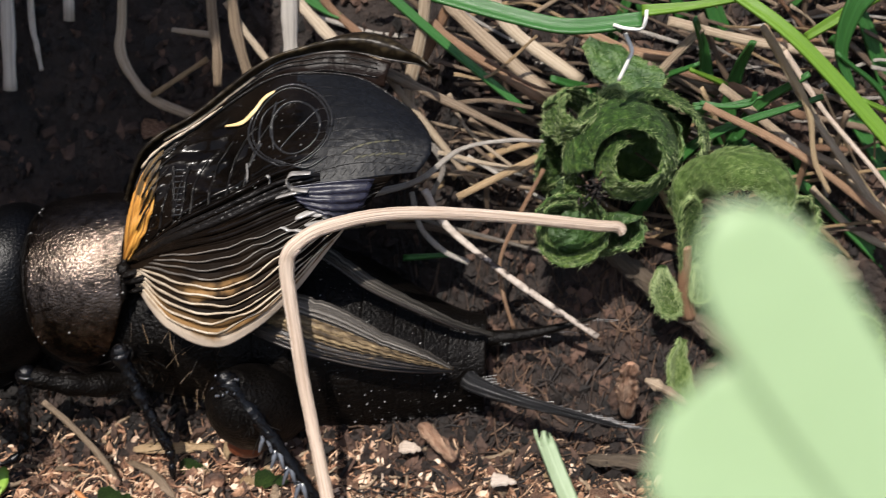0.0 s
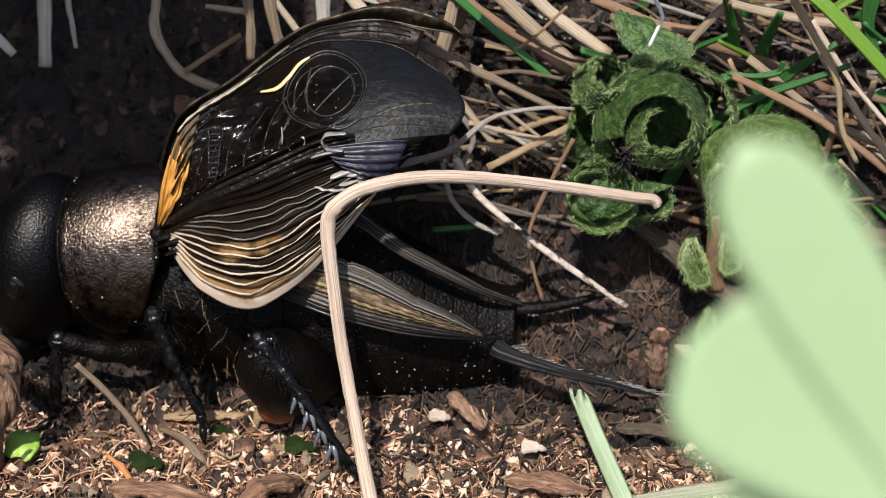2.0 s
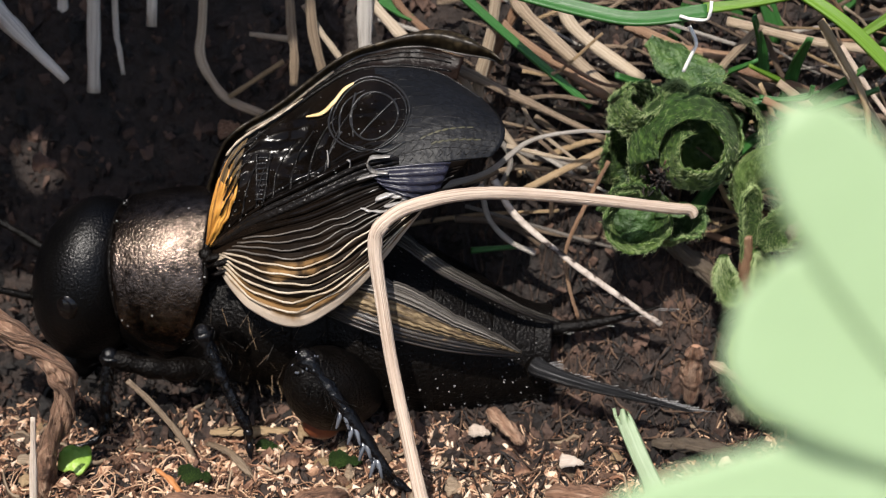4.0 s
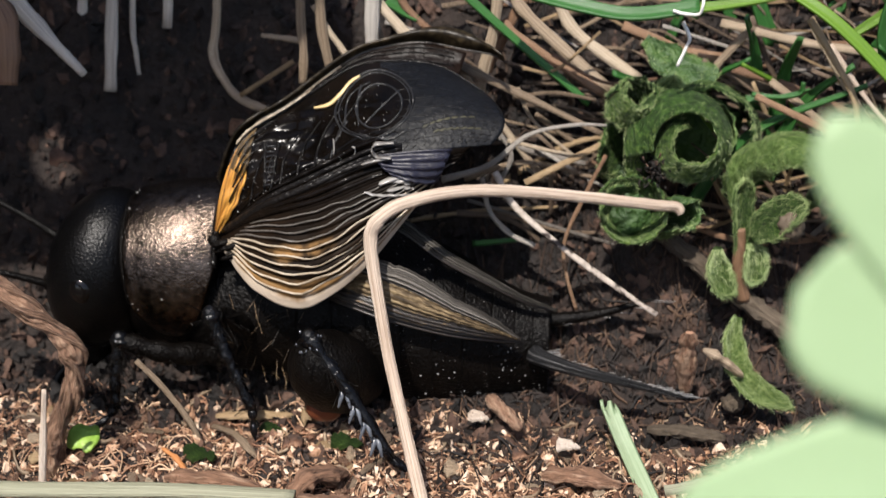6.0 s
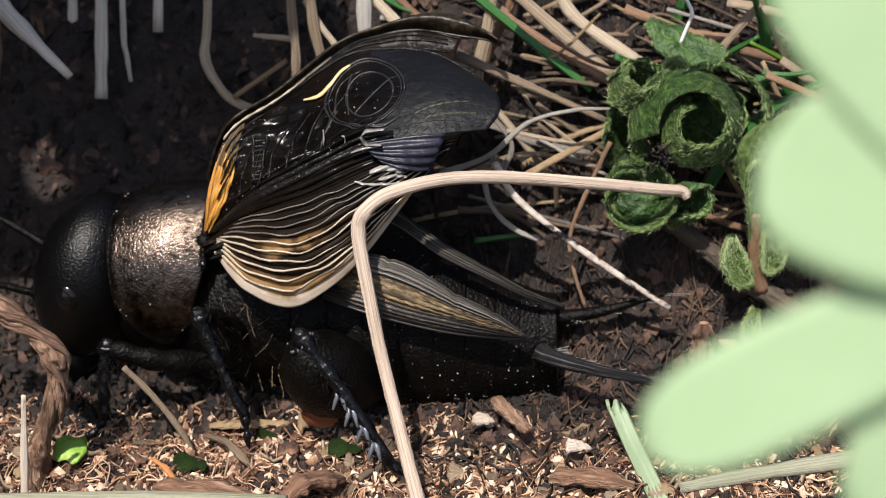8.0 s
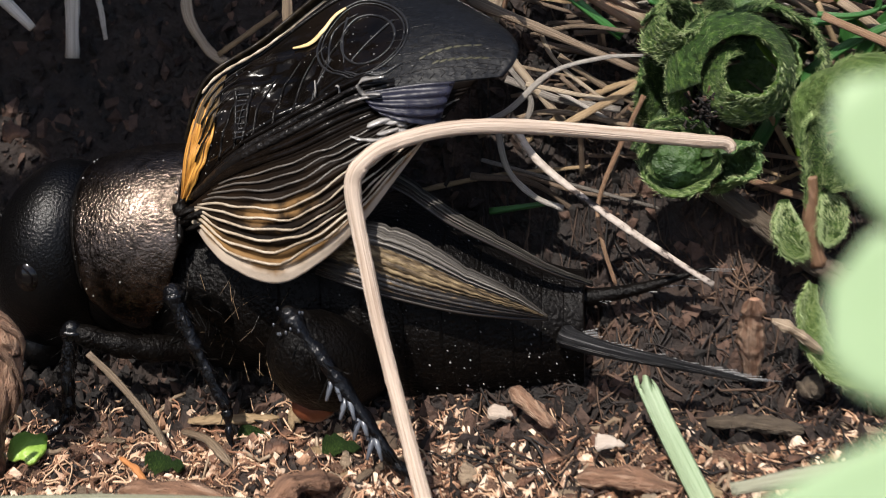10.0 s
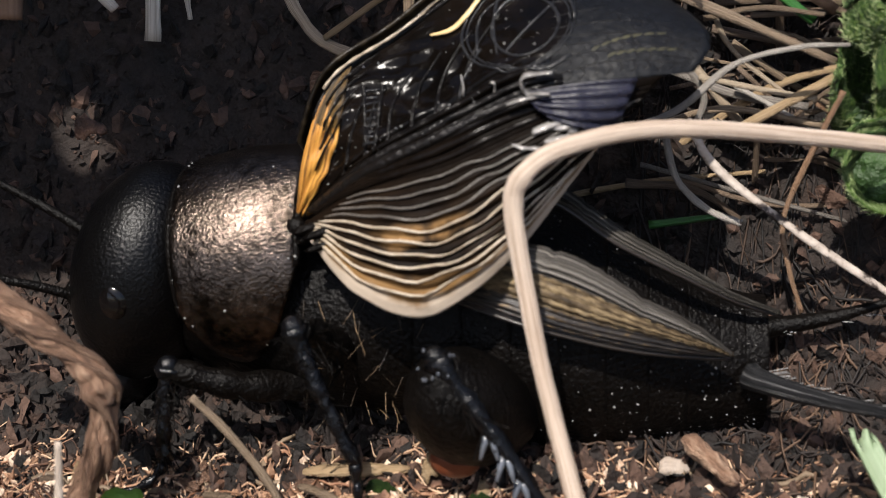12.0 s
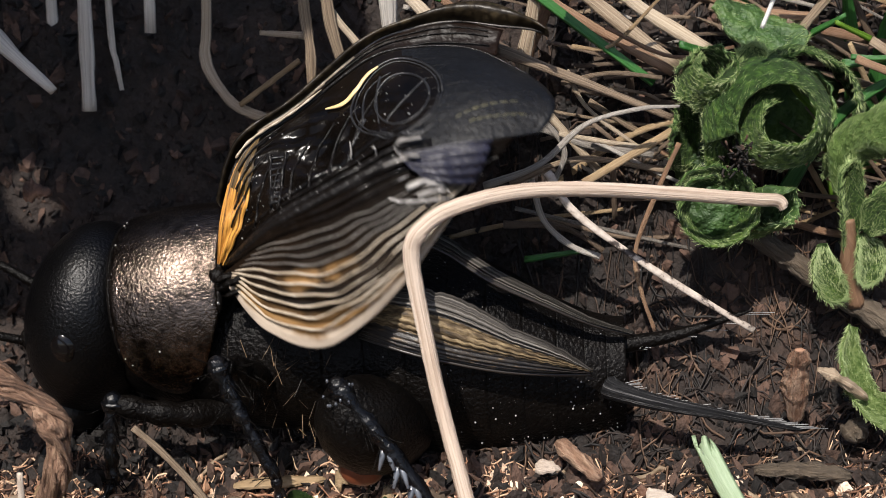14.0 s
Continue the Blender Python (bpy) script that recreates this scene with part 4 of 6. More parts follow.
flake((-0.892, -0.62, 0.076), 0.13, 0.05, "leaf_seedling", "small bright green seedling leaf on the soil", "seedling_leaf", 1.3, category="leaf")
flake((-0.122, -0.44, 0.057), 0.11, 0.045, "leaf_curl", "small dark green leaf scrap on the soil", "leaf_scrap", category="leaf")
flake((0.209, -0.48, 0.047), 0.14, 0.04, "leaf_curl", "small torn green leaf scrap on the soil", "leaf_scrap", category="leaf")
flake((-0.391, -0.62, 0.029), 0.14, 0.05, "leaf_curl", "green leaf piece half under crumbs", "leaf_scrap", category="leaf")
flake((1.141, -0.44, 0.065), 0.1, 0.035, "straw_pale", "pale cream wood flake on the soil", "wood_flake")
flake((0.752, -0.3, 0.105), 0.09, 0.035, "straw_pale", "crumpled cream husk on the soil", "husk")
flake((0.008, -0.34, 0.085), 0.05, 0.05, "straw_ochre", "tiny yellow husk on the soil", "husk")
flake((-0.483, 0.65, 1.107), 0.13, 0.05, "bark", "orange brown dry leaf flake on dark soil", "leaf_flake")
# light-coloured flake that paints the sun fleck on the dark wall
flake((-1.301, 0.4, 1.004), 0.12, 0.05, "crumb_light", "light brown flake laid as the sun fleck on the wall", "litter_flake")

rng_bits = random.Random(77)
for k in range(110):
    x, y = rng_bits.uniform(-1.3, 2.2), rng_bits.uniform(-1.0, -0.32)
    m, what = rng_bits.choice((("straw_tan", "tan"), ("straw_dull", "dull brown"), ("bark", "reddish brown"), ("bark", "reddish brown"), ("straw_ochre", "ochre"), ("crumb_light", "brown")))
    flake((x, y, height(x, y) + 0.02), rng_bits.uniform(0.03, 0.11), rng_bits.uniform(0.008, 0.03), m, what + " dry plant chip on the soil", "plant_chip", rng_bits.uniform(0.3, 1.4))

# ---- cut blade end and the thread on the broad blade ----
bm = bmesh.new()
tube(bm, spline([(1.605, -0.02, 1.881), (1.603, -0.03, 1.846), (1.591, -0.02, 1.811), (1.534, -0.02, 1.81), (1.489, -0.01, 1.82)], 6), 0.007, 8)
solo("blade_edge", bm, "white", (1.594, 0.0, 1.826), "dry white cut end of a broad grass blade", "grass blade")
bm = bmesh.new()
tube(bm, spline([(1.542, 0.1, 1.758), (1.571, 0.08, 1.697), (1.56, 0.08, 1.658), (1.529, 0.08, 1.578)], 6), 0.008, 6)
solo("white_thread", bm, "white", (1.541, 0.1, 1.728), "fine white plant thread hanging from a blade", "thread")


# ---- wilted hairy plant ----
def curl(centre, axis, start, turns, r0, r1, width, flare=0.0, taper=0.5, seed=0, ruffle=0.014):
    """A strip of leaf rolled up round an axis; angles in turns. flare widens the far edge of the roll."""
    ax = Vector(axis).normalized()
    e1 = ax.cross(Vector((0, 0, 1))).normalized()
    e2 = e1.cross(ax)
    n, grid = 90, []
    for i in range(n + 1):
        t = i / n
        a = math.tau * (start + turns * t)
        r = r0 + (r1 - r0) * t
        w = width * (1 - taper * t * t) * (0.45 + 0.55 * min(1, t * 5)) * (1 if t < 0.9 else 1 - 5 * (t - 0.9))
        row = []
        for j in range(13):
            s = j / 6 - 1
            k = r * (1 - flare * s) * (1 - 0.1 * s * s) + ruffle * noise.noise(Vector((t * 5 + seed, s * 1.4, seed)))
            edge = 0.012 * abs(s) ** 3 * noise.noise(Vector((t * 26, s, seed)))
            row.append(Vector(centre) + (e1 * math.cos(a) + e2 * math.sin(a)) * (k + edge + 0.006 * abs(math.sin(s * 7 + 3 * math.sin(t * 9)))) + ax * (w * s * 0.5 + edge * s))
        grid.append(row)
    return grid


def band(points, width, face=(0, -0.8, 0.6), cup=0.25, seed=0):
    """A leaf blade along a spine, cupped across, pointed at its end, with a crease along the middle."""
    line = spline(points, 12)
    n, grid = len(line), []
    for i, c in enumerate(line):
        t = i / (n - 1)
        ahead = (line[min(i + 1, n - 1)] - line[max(i - 1, 0)]).normalized()
        side = ahead.cross(Vector(face)).normalized()
        over = side.cross(ahead)
        w = width * 0.5 * (0.35 + 0.65 * smooth01(0, 0.35, t)) * math.sqrt(max(0.02, 1 - max(0, (t - 0.6) / 0.4) ** 2.2))
        grid.append([c + side * w * s * (1 + 0.12 * noise.noise(Vector((t * 11, s, seed)))) + over * w * (cup * s * s - 0.12 * math.exp(-(s * 5) ** 2) + 0.12 * noise.noise(Vector((t * 7, s * 2, seed)))) for s in [j / 6 - 1 for j in range(13)]])
    return grid


def hairs(bm, grid, count, length, rng):
    """Fine hairs standing off a leaf surface."""
    for _ in range(count):
        i, j = rng.randrange(len(grid) - 1), rng.randrange(len(grid[0]) - 1)
        if rng.random() < 0.5:
            j = rng.choice((0, len(grid[0]) - 2))
        p = grid[i][j].lerp(grid[i + 1][j + 1], rng.random())
        nrm = (grid[i + 1][j] - grid[i][j]).cross(grid[i][j + 1] - grid[i][j])
        if nrm.length < 1e-9:
            continue
        flow = (grid[i + 1][j] - grid[i][j]).normalized() + (grid[i][j + 1] - grid[i][j]).normalized() * rng.uniform(-0.6, 0.6)
        nrm = nrm.normalized() * rng.choice((1, -1)) * rng.uniform(0.25, 0.6) + flow * rng.uniform(0.6, 1.2)
        q = p + nrm.normalized() * length * rng.uniform(0.5, 1.3)
        s = (q - p).orthogonal().normalized() * 0.0012
        o = s.cross((q - p).normalized())
        a, b, c, d = bm.verts.new(p + s), bm.verts.new(p - s * 0.5 + o), bm.verts.new(p - s * 0.5 - o), bm.verts.new(q)
        for f in ((a, b, d), (b, c, d), (c, a, d)):
            bm.faces.new(f)


def wilted_plant():
    rng = random.Random(11)
    plant = thing("wilted_plant", (1.875, 0.15, 0.469), "wilted hairy green plant with curled leaves on a woody stem", "plant")
    bm = bmesh.new()
    tube(bm, spline([(1.475, 0.3, 0.814), (1.624, 0.24, 0.714), (1.774, 0.2, 0.606), (1.946, 0.15, 0.493), (2.091, 0.1, 0.401), (2.363, 0.05, 0.21)], 10), lambda t: 0.036 + 0.014 * t, 16, 1, rough=0.5)
    part("woody_stem", bm, "wood", plant, "grey-brown woody stem")
    rolls = [
        # centre, axis, start, turns, r0, r1, width, flare, taper, material
        ((1.6, 0.12, 1.245), (0.12, -1, 0.30), -0.04, 1.25, 0.225, 0.095, 0.17, 0.3, 0.35, "leaf_curl"),
        ((1.682, 0.27, 1.231), (0.10, -1, 0.35), 0.17, 0.52, 0.245, 0.235, 0.24, 0.12, 0.3, "leaf_curl"),
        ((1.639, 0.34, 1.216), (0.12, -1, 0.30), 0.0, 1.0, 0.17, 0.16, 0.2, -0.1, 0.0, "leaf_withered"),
        ((1.363, 0.2, 1.387), (0.35, -0.6, 0.7), 0.1, 1.15, 0.10, 0.075, 0.17, 0.1, 0.1, "leaf_curl"),
        ((1.334, 0.22, 1.145), (-0.06, -0.12, 1.0), -0.12, 0.78, 0.10, 0.09, 0.27, 0.08, 0.0, "leaf_curl"),
        ((1.371, 0.1, 0.916), (0.15, -0.9, 0.45), 0.05, 1.25, 0.115, 0.085, 0.17, -0.55, 0.0, "leaf_curl"),
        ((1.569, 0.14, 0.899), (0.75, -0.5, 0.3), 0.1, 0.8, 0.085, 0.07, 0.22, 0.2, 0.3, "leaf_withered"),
        ((2.53, 0.0, 0.512), (0.2, -0.7, 0.6), 0.0, 0.8, 0.14, 0.1, 0.24, 0.2, 0.4, "leaf_pale"),
        ((2.649, -0.05, 0.371), (0.3, -0.9, 0.3), 0.2, 0.7, 0.15, 0.12, 0.22, 0.1, 0.4, "leaf_pale"),
        ((2.253, 0.12, 0.977), (0.2, -0.7, 0.6), 0.0, 0.7, 0.12, 0.1, 0.2, 0.1, 0.4, "leaf_curl"),
    ]
    bands = [
        # spine, width, face, cup, material
        ([(1.835, 0.12, 0.967), (1.837, 0.12, 1.065), (1.86, 0.1, 1.154), (1.913, 0.07, 1.225), (2.006, 0.04, 1.276), (2.116, 0.02, 1.26), (2.192, 0.0, 1.172), (2.218, 0.0, 1.083)], 0.2, (0.1, -0.55, 0.8), -0.45, "leaf_pale"),
        ([(1.852, 0.12, 0.74), (1.855, 0.12, 0.892), (1.841, 0.12, 1.016), (1.853, 0.11, 1.093)], 0.10, (0.4, -0.9, 0.1), 0.5, "leaf_curl"),
        ([(1.906, 0.08, 0.826), (1.954, 0.06, 0.898), (2.021, 0.04, 0.97), (2.097, 0.02, 1.022)], 0.15, (0, -0.8, 0.5), 0.3, "leaf_curl"),
        ([(1.756, 0.1, 0.785), (1.762, 0.1, 0.693), (1.789, 0.08, 0.624), (1.841, 0.06, 0.586)], 0.11, (0.3, -0.9, 0.2), 0.5, "leaf_curl"),
        ([(1.895, 0.1, 0.819), (1.931, 0.1, 0.724), (1.92, 0.1, 0.621)], 0.1, (0, -0.9, 0.3), 0.4, "leaf_curl"),
        ([(1.854, 0.0, 0.501), (1.827, -0.08, 0.417), (1.843, -0.16, 0.323), (1.911, -0.24, 0.267), (2.064, -0.3, 0.226)], 0.12, (0.5, -0.8, 0.4), 0.5, "leaf_pale"),
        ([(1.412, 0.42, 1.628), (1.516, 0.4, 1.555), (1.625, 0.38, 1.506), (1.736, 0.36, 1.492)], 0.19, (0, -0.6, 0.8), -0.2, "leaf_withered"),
        ([(1.504, 0.25, 1.369), (1.518, 0.26, 1.428), (1.539, 0.27, 1.491)], 0.1, (0, -0.9, 0.3), 0.6, "leaf_curl"),
    ]
    made = [(curl(c, ax, st, tu, r0, r1, w, fl, tp, k * 3.7), m, c) for k, (c, ax, st, tu, r0, r1, w, fl, tp, m) in enumerate(rolls)]
    made += [(band(pts, w, face, cup, k), m, pts[0]) for k, (pts, w, face, cup, m) in enumerate(bands)]
    for grid, m, c in made:
        bm = bmesh.new()
        sheet(bm, grid)
        leaf = part("curled_leaf", bm, m, plant, base=c, solid=0.008)
        bm = bmesh.new()
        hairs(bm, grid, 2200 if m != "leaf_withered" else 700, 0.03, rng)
        part("leaf_hairs", bm, "leaf_hair", leaf, smooth=False)
    bm = bmesh.new()
    tube(bm, spline([(1.899, 0.14, 0.527), (1.864, 0.13, 0.66), (1.858, 0.12, 0.779), (1.852, 0.12, 0.867)], 8), lambda t: 0.034 - 0.01 * t, 10, rough=0.2)
    part("leaf_stalk", bm, "straw_red", plant, "reddish brown leaf stalk")
    bm = bmesh.new()
    for _ in range(90):
        p = Vector((1.474, 0.12, 1.116)) + Vector((rng.gauss(0, 0.03), rng.gauss(0, 0.02), rng.gauss(0, 0.03)))
        tube(bm, [p, p + Vector((rng.uniform(-0.03, 0.03), -0.03, rng.uniform(-0.02, 0.04)))], 0.004, 5)
    part("withered_flower", bm, "crumb_dark", plant, "dark brown withered flower head")
    # lumps added to fill the hollows, their green darkened like shade
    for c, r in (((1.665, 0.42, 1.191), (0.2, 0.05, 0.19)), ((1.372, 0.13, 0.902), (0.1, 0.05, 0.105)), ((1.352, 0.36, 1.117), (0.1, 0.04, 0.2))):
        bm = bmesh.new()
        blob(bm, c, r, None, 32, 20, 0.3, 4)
        part("withered_leaf", bm, "leaf_withered", plant, "crumpled leaf filling the rolls, shade put in its green")
    for c, r, lab in (((2.048, 0.02, 0.913), (0.05, 0.02, 0.06), "brown dry patch at a leaf tip"), ((2.422, 0.05, 0.775), (0.12, 0.05, 0.09), "brown shrivelled dead leaf")):
        bm = bmesh.new()
        blob(bm, c, r, rough=0.5, freq=9)
        part("dead_leaf", bm, "wood", plant, lab)


wilted_plant()


# ---- near blurred leaf ----
LEAF_SIZE = 0.72


def near_leaf():
    root = Vector((1.562, -3.227, 1.922))
    leaf = thing("lobed_leaf", root, "pale green lobed leaf close before the insect", "leaf")
    for k, (tip, wide) in enumerate((((1.252, -3.121, 2.371), 0.08), ((1.199, -3.187, 2.107), 0.125), ((0.99, -3.24, 1.69), 0.085), ((1.945, -3.181, 2.14), 0.198), ((1.681, -3.28, 1.513), 0.211), ((1.43, -3.28, 1.447), 0.198))):
        tip = Vector(tip)
        ahead = (tip - root) * LEAF_SIZE
        side = ahead.cross(Vector((0, -1, 0.33))).normalized()
        grid = []
        for i in range(17):
            t = i / 16
            w = LEAF_SIZE * wide * (0.75 + 0.25 * smooth01(0, 0.6, t)) * math.sqrt(max(0.0, 1 - max(0, (t - 0.72) / 0.28) ** 2)) + 0.002
            c = root + ahead * t + Vector((0, 0.002 * k, 0))
            grid.append([c + side * w * s for s in (-1, -0.8, -0.5, -0.2, 0, 0.2, 0.5, 0.8, 1)])
        bm = bmesh.new()
        sheet(bm, grid)
        part("lobe", bm, "leaf_near", leaf, solid=0.006)
    bm = bmesh.new()
    tube(bm, spline([root, root + Vector((0.3, 0.1, -0.9)), root + Vector((0.6, 0.2, -1.8)), root + Vector((0.7, 0.3, -3.0))], 8), 0.03, 10)
    part("leaf_stalk", bm, "leaf_near", leaf)
    return leaf


NEAR_LEAF = near_leaf()


# ---- field cricket ----
def loft(bm, sections, seg=28):
    """Rings (centre, ry, rz) along x joined into a skin."""
    rings = []
    for (c, ry, rz) in sections:
        rings.append([bm.verts.new((c[0], c[1] + ry * math.cos(math.tau * k / seg), c[2] + rz * math.sin(math.tau * k / seg))) for k in range(seg)])
    for a, b in zip(rings, rings[1:]):
        for k in range(seg):
            bm.faces.new((a[k], a[(k + 1) % seg], b[(k + 1) % seg], b[k]))
    bm.faces.new(rings[0][::-1])
    bm.faces.new(rings[-1])


HINGE = Vector((-0.411, -0.12, 0.819))
LOW = [(-0.405, -0.14, 0.821), (-0.308, -0.28, 0.774), (-0.179, -0.4, 0.693), (0.003, -0.44, 0.636), (0.153, -0.43, 0.701), (0.297, -0.38, 0.824), (0.429, -0.32, 0.986), (0.533, -0.27, 1.12)]
FOLD = [(-0.411, -0.12, 0.819), (-0.155, -0.28, 1.016), (0.068, -0.32, 1.127), (0.238, -0.31, 1.207), (0.364, -0.3, 1.246), (0.583, -0.26, 1.282), (0.784, -0.2, 1.294)]
TOP = [(-0.408, -0.17, 0.828), (-0.36, -0.16, 1.068), (-0.278, -0.08, 1.257), (-0.097, 0.04, 1.368), (0.163, 0.1, 1.535), (0.354, 0.12, 1.564), (0.543, 0.12, 1.543), (0.726, 0.05, 1.457)]


def along(points, u):
    line = spline(points, 12)
    k = u * (len(line) - 1)
    i = min(int(k), len(line) - 2)
    return line[i].lerp(line[i + 1], k - i)


def dorsal(u, v):
    """The upper field of the near forewing: from the fold (v=0) to the top edge (v=1)."""
    a, b = along(FOLD, u), along(TOP, u)
    bulge = math.sin(math.pi * v) * (0.05 * smooth01(0.5, 0.9, u) - 0.03 * math.sin(math.pi * min(1, u * 1.5)))
    out = Vector((0.065, 0, -0.02)) * math.sin(math.pi * v) * smooth01(0.8, 1, u)
    p = a.lerp(b, v)
    inner = 1 - smooth01(0.6, 0.72, u)
    pleat = 0.02 * math.cos(v * 62) * (1 - smooth01(0.2, 0.34, v)) * inner * smooth01(0, 0.1, u)
    harp = 0.009 * math.sin(60 * (u + 0.35 * v * v) - 8 * v) * smooth01(0.25, 0.4, v) * (1 - smooth01(0.42, 0.54, u)) * (1 - smooth01(0.8, 0.95, v))
    dent = 0.03 * noise.noise(p * 6) + 0.016 * noise.noise(p * 15) + 0.008 * noise.noise(p * 33)
    dent *= 1 - 0.75 * math.exp(-((u - 0.63) / 0.1) ** 2 - ((v - 0.56) / 0.3) ** 2)
    return p + Vector((0.15, -0.8, 0.5)) * (bulge + pleat + harp + dent * smooth01(0, 0.15, u) * (0.15 + 0.85 * inner) * math.sin(math.pi * v)) + out


def lateral(u, v):
    """The folded-down side field: from the lower edge (v=0) to the fold (v=1)."""
    a, b = along(LOW, u), along(FOLD, u * 0.93)
    crease = 0.006 * math.cos((v - 0.12) / 0.072 * math.tau) * (1 - smooth01(0.8, 0.9, v)) * smooth01(0.06, 0.3, u) * smooth01(0.05, 0.12, v)
    p = a.lerp(b, v)
    return p + Vector((0, -0.07, 0.02)) * math.sin(math.pi * v) * math.sin(math.pi * min(1, u)) - Vector((0, crease + 0.008 * noise.noise(p * 9), 0))


def strip(fn, line, wide, n=14, m=6, off=0.008):
    """A leaf-shaped patch lying on a wing field along a line of (u, v) places; wide is its half width in v."""
    pts = spline([(u, v, 0) for u, v in line], n)
    rows = []
    for i, p in enumerate(pts):
        w = wide * math.sqrt(max(0.02, math.sin(math.pi * (0.03 + 0.94 * i / (len(pts) - 1)))))
        rows.append([fn(p.x, p.y + w * (2 * j / m - 1)) + Vector((0, -off * (1 + 0.5 * math.sin(math.pi * j / m)), off * 0.3)) for j in range(m + 1)])
    return rows


def ridge(bm, fn, line, r, seg=6):
    pts = [fn(u, v) for u, v in line]
    tube(bm, pts, lambda t: r * (1 - 0.45 * t), seg, uvl=False)


def cricket():
    body = thing("field_cricket", (0, 0.08, 0.0), "black field cricket singing with raised wings on soil", "insect")
    # head
    bm = bmesh.new()
    blob(bm, (-1.0, 0.08, 0.58), (0.255, 0.33, 0.385), Euler((0, radians(14), 0)).to_matrix(), 40, 28)
    head = part("head", bm, "chitin", body, "glossy black rounded head", base=(-0.85, 0.08, 0.6))
    e = (-1.003, -0.225, 0.585)
    for y in (e[1], 0.16 - e[1]):
        bm = bmesh.new()
        blob(bm, (e[0], y, e[2]), (0.055, 0.036, 0.066), None, 24, 16)
        part("eye", bm, "eye", head, "shiny dark compound eye")
    for c in ((-1.2, -0.08, 0.56), (-1.2, 0.24, 0.56)):
        bm = bmesh.new()
        blob(bm, c, (0.04, 0.045, 0.05), None, 14, 10)
        part("antenna_socket", bm, "chitin_rough", head)
    bm = bmesh.new()
    blob(bm, (-1.13, -0.16, 0.655), (0.012, 0.012, 0.02), None, 10, 8)
    part("ocellus", bm, "white", head, "tiny pale ocellus")
    bm = bmesh.new()
    blob(bm, (-1.1, 0.08, 0.24), (0.12, 0.2, 0.14), None, 20, 14)
    part("jaw", bm, "chitin", head)
    for k, c in enumerate(((-1.12, -0.12, 0.2), (-1.12, 0.28, 0.2))):
        bm = bmesh.new()
        tube(bm, spline([c, (c[0] - 0.08, c[1] - 0.04, 0.1), (c[0] - 0.03, c[1] - 0.06, 0.03)], 6), 0.02, 8)
        part("palp", bm, "chitin", head)
    for pts in ([(-1.22, -0.1, 0.56), (-1.35, -0.16, 0.62), (-1.6, -0.25, 0.7), (-2.0, -0.4, 0.78), (-2.5, -0.6, 0.8)],
                [(-1.2, 0.06, 0.72), (-1.38, 0.1, 0.81), (-1.65, 0.1, 0.95), (-2.1, 0.1, 1.15), (-2.6, 0.1, 1.3)]):
        bm = bmesh.new()
        tube(bm, spline(pts, 30), lambda t: (0.019 - 0.011 * t) * (1 + 0.12 * math.sin(t * 420)), 8)
        part("antenna", bm, "chitin_rough", body, "thin ringed black antenna")
    # pronotum
    bm = bmesh.new()
    grid = []
    n = 22
    for i in range(n + 1):
        u = i / n
        reach = radians(78 + 50 * math.sin(math.pi * min(1, u * 0.9 + 0.1)) ** 0.8)
        row = []
        for j in range(41):
            s = -1 + 2 * j / 40
            a = s * reach
            front = -0.83 + 0.10 * (1 - math.cos(a)) * 0.5
            x = front + (-0.40 - front) * u
            k = 0.945 + 0.06 * math.sin(math.pi * u) - 0.09 * (u - 0.5) - 0.05 * max(0, 1 - u / 0.1) ** 2 - 0.03 * max(0, (u - 0.88) / 0.12) ** 2 + (0.02 if u < 0.05 or u > 0.95 else 0)
            row.append(Vector((x, 0.08 + 0.355 * k * math.sin(a), 0.62 + 0.375 * k * math.cos(a) + 0.09 * (u - 0.5) * (0.5 + 0.5 * math.cos(a)))))
        grid.append(row)
    sheet(bm, grid)
    shield = part("pronotum", bm, "pronotum", body, "bronze-black rough pronotum with sunlit sheen", base=(-0.6, 0.08, 0.6), solid=0.02)
    for edge in (0, n):
        bm = bmesh.new()
        tube(bm, grid[edge], 0.014, 8, uvl=False)
        part("rim", bm, "chitin_rough", shield)
    # thorax
    bm = bmesh.new()
    loft(bm, [((-0.85, 0.08, 0.5), 0.2, 0.22), ((-0.6, 0.08, 0.48), 0.28, 0.32), ((-0.3, 0.08, 0.46), 0.31, 0.34), ((0.0, 0.08, 0.44), 0.32, 0.35), ((0.12, 0.08, 0.43), 0.28, 0.3)])
    part("thorax", bm, "chitin_rough", body)
    rng = random.Random(19)
    bm = bmesh.new()
    for _ in range(80):
        x = rng.uniform(-0.45, 0.12)
        a = rng.uniform(2.6, 4.3)
        p = Vector((x, 0.08 + 0.31 * math.cos(a), 0.45 + 0.34 * math.sin(a)))
        tube(bm, [p, p + Vector((rng.uniform(-0.05, 0.05), rng.uniform(-0.07, -0.02), rng.uniform(-0.07, 0.03)))], 0.0011, 3, uvl=False, cap=False)
    part("bristles", bm, "gold_hair", body, "fine golden brown hairs")
    # abdomen
    marks = [-0.05, 0.1, 0.25, 0.4, 0.54, 0.67, 0.79, 0.89, 0.97, 1.04]
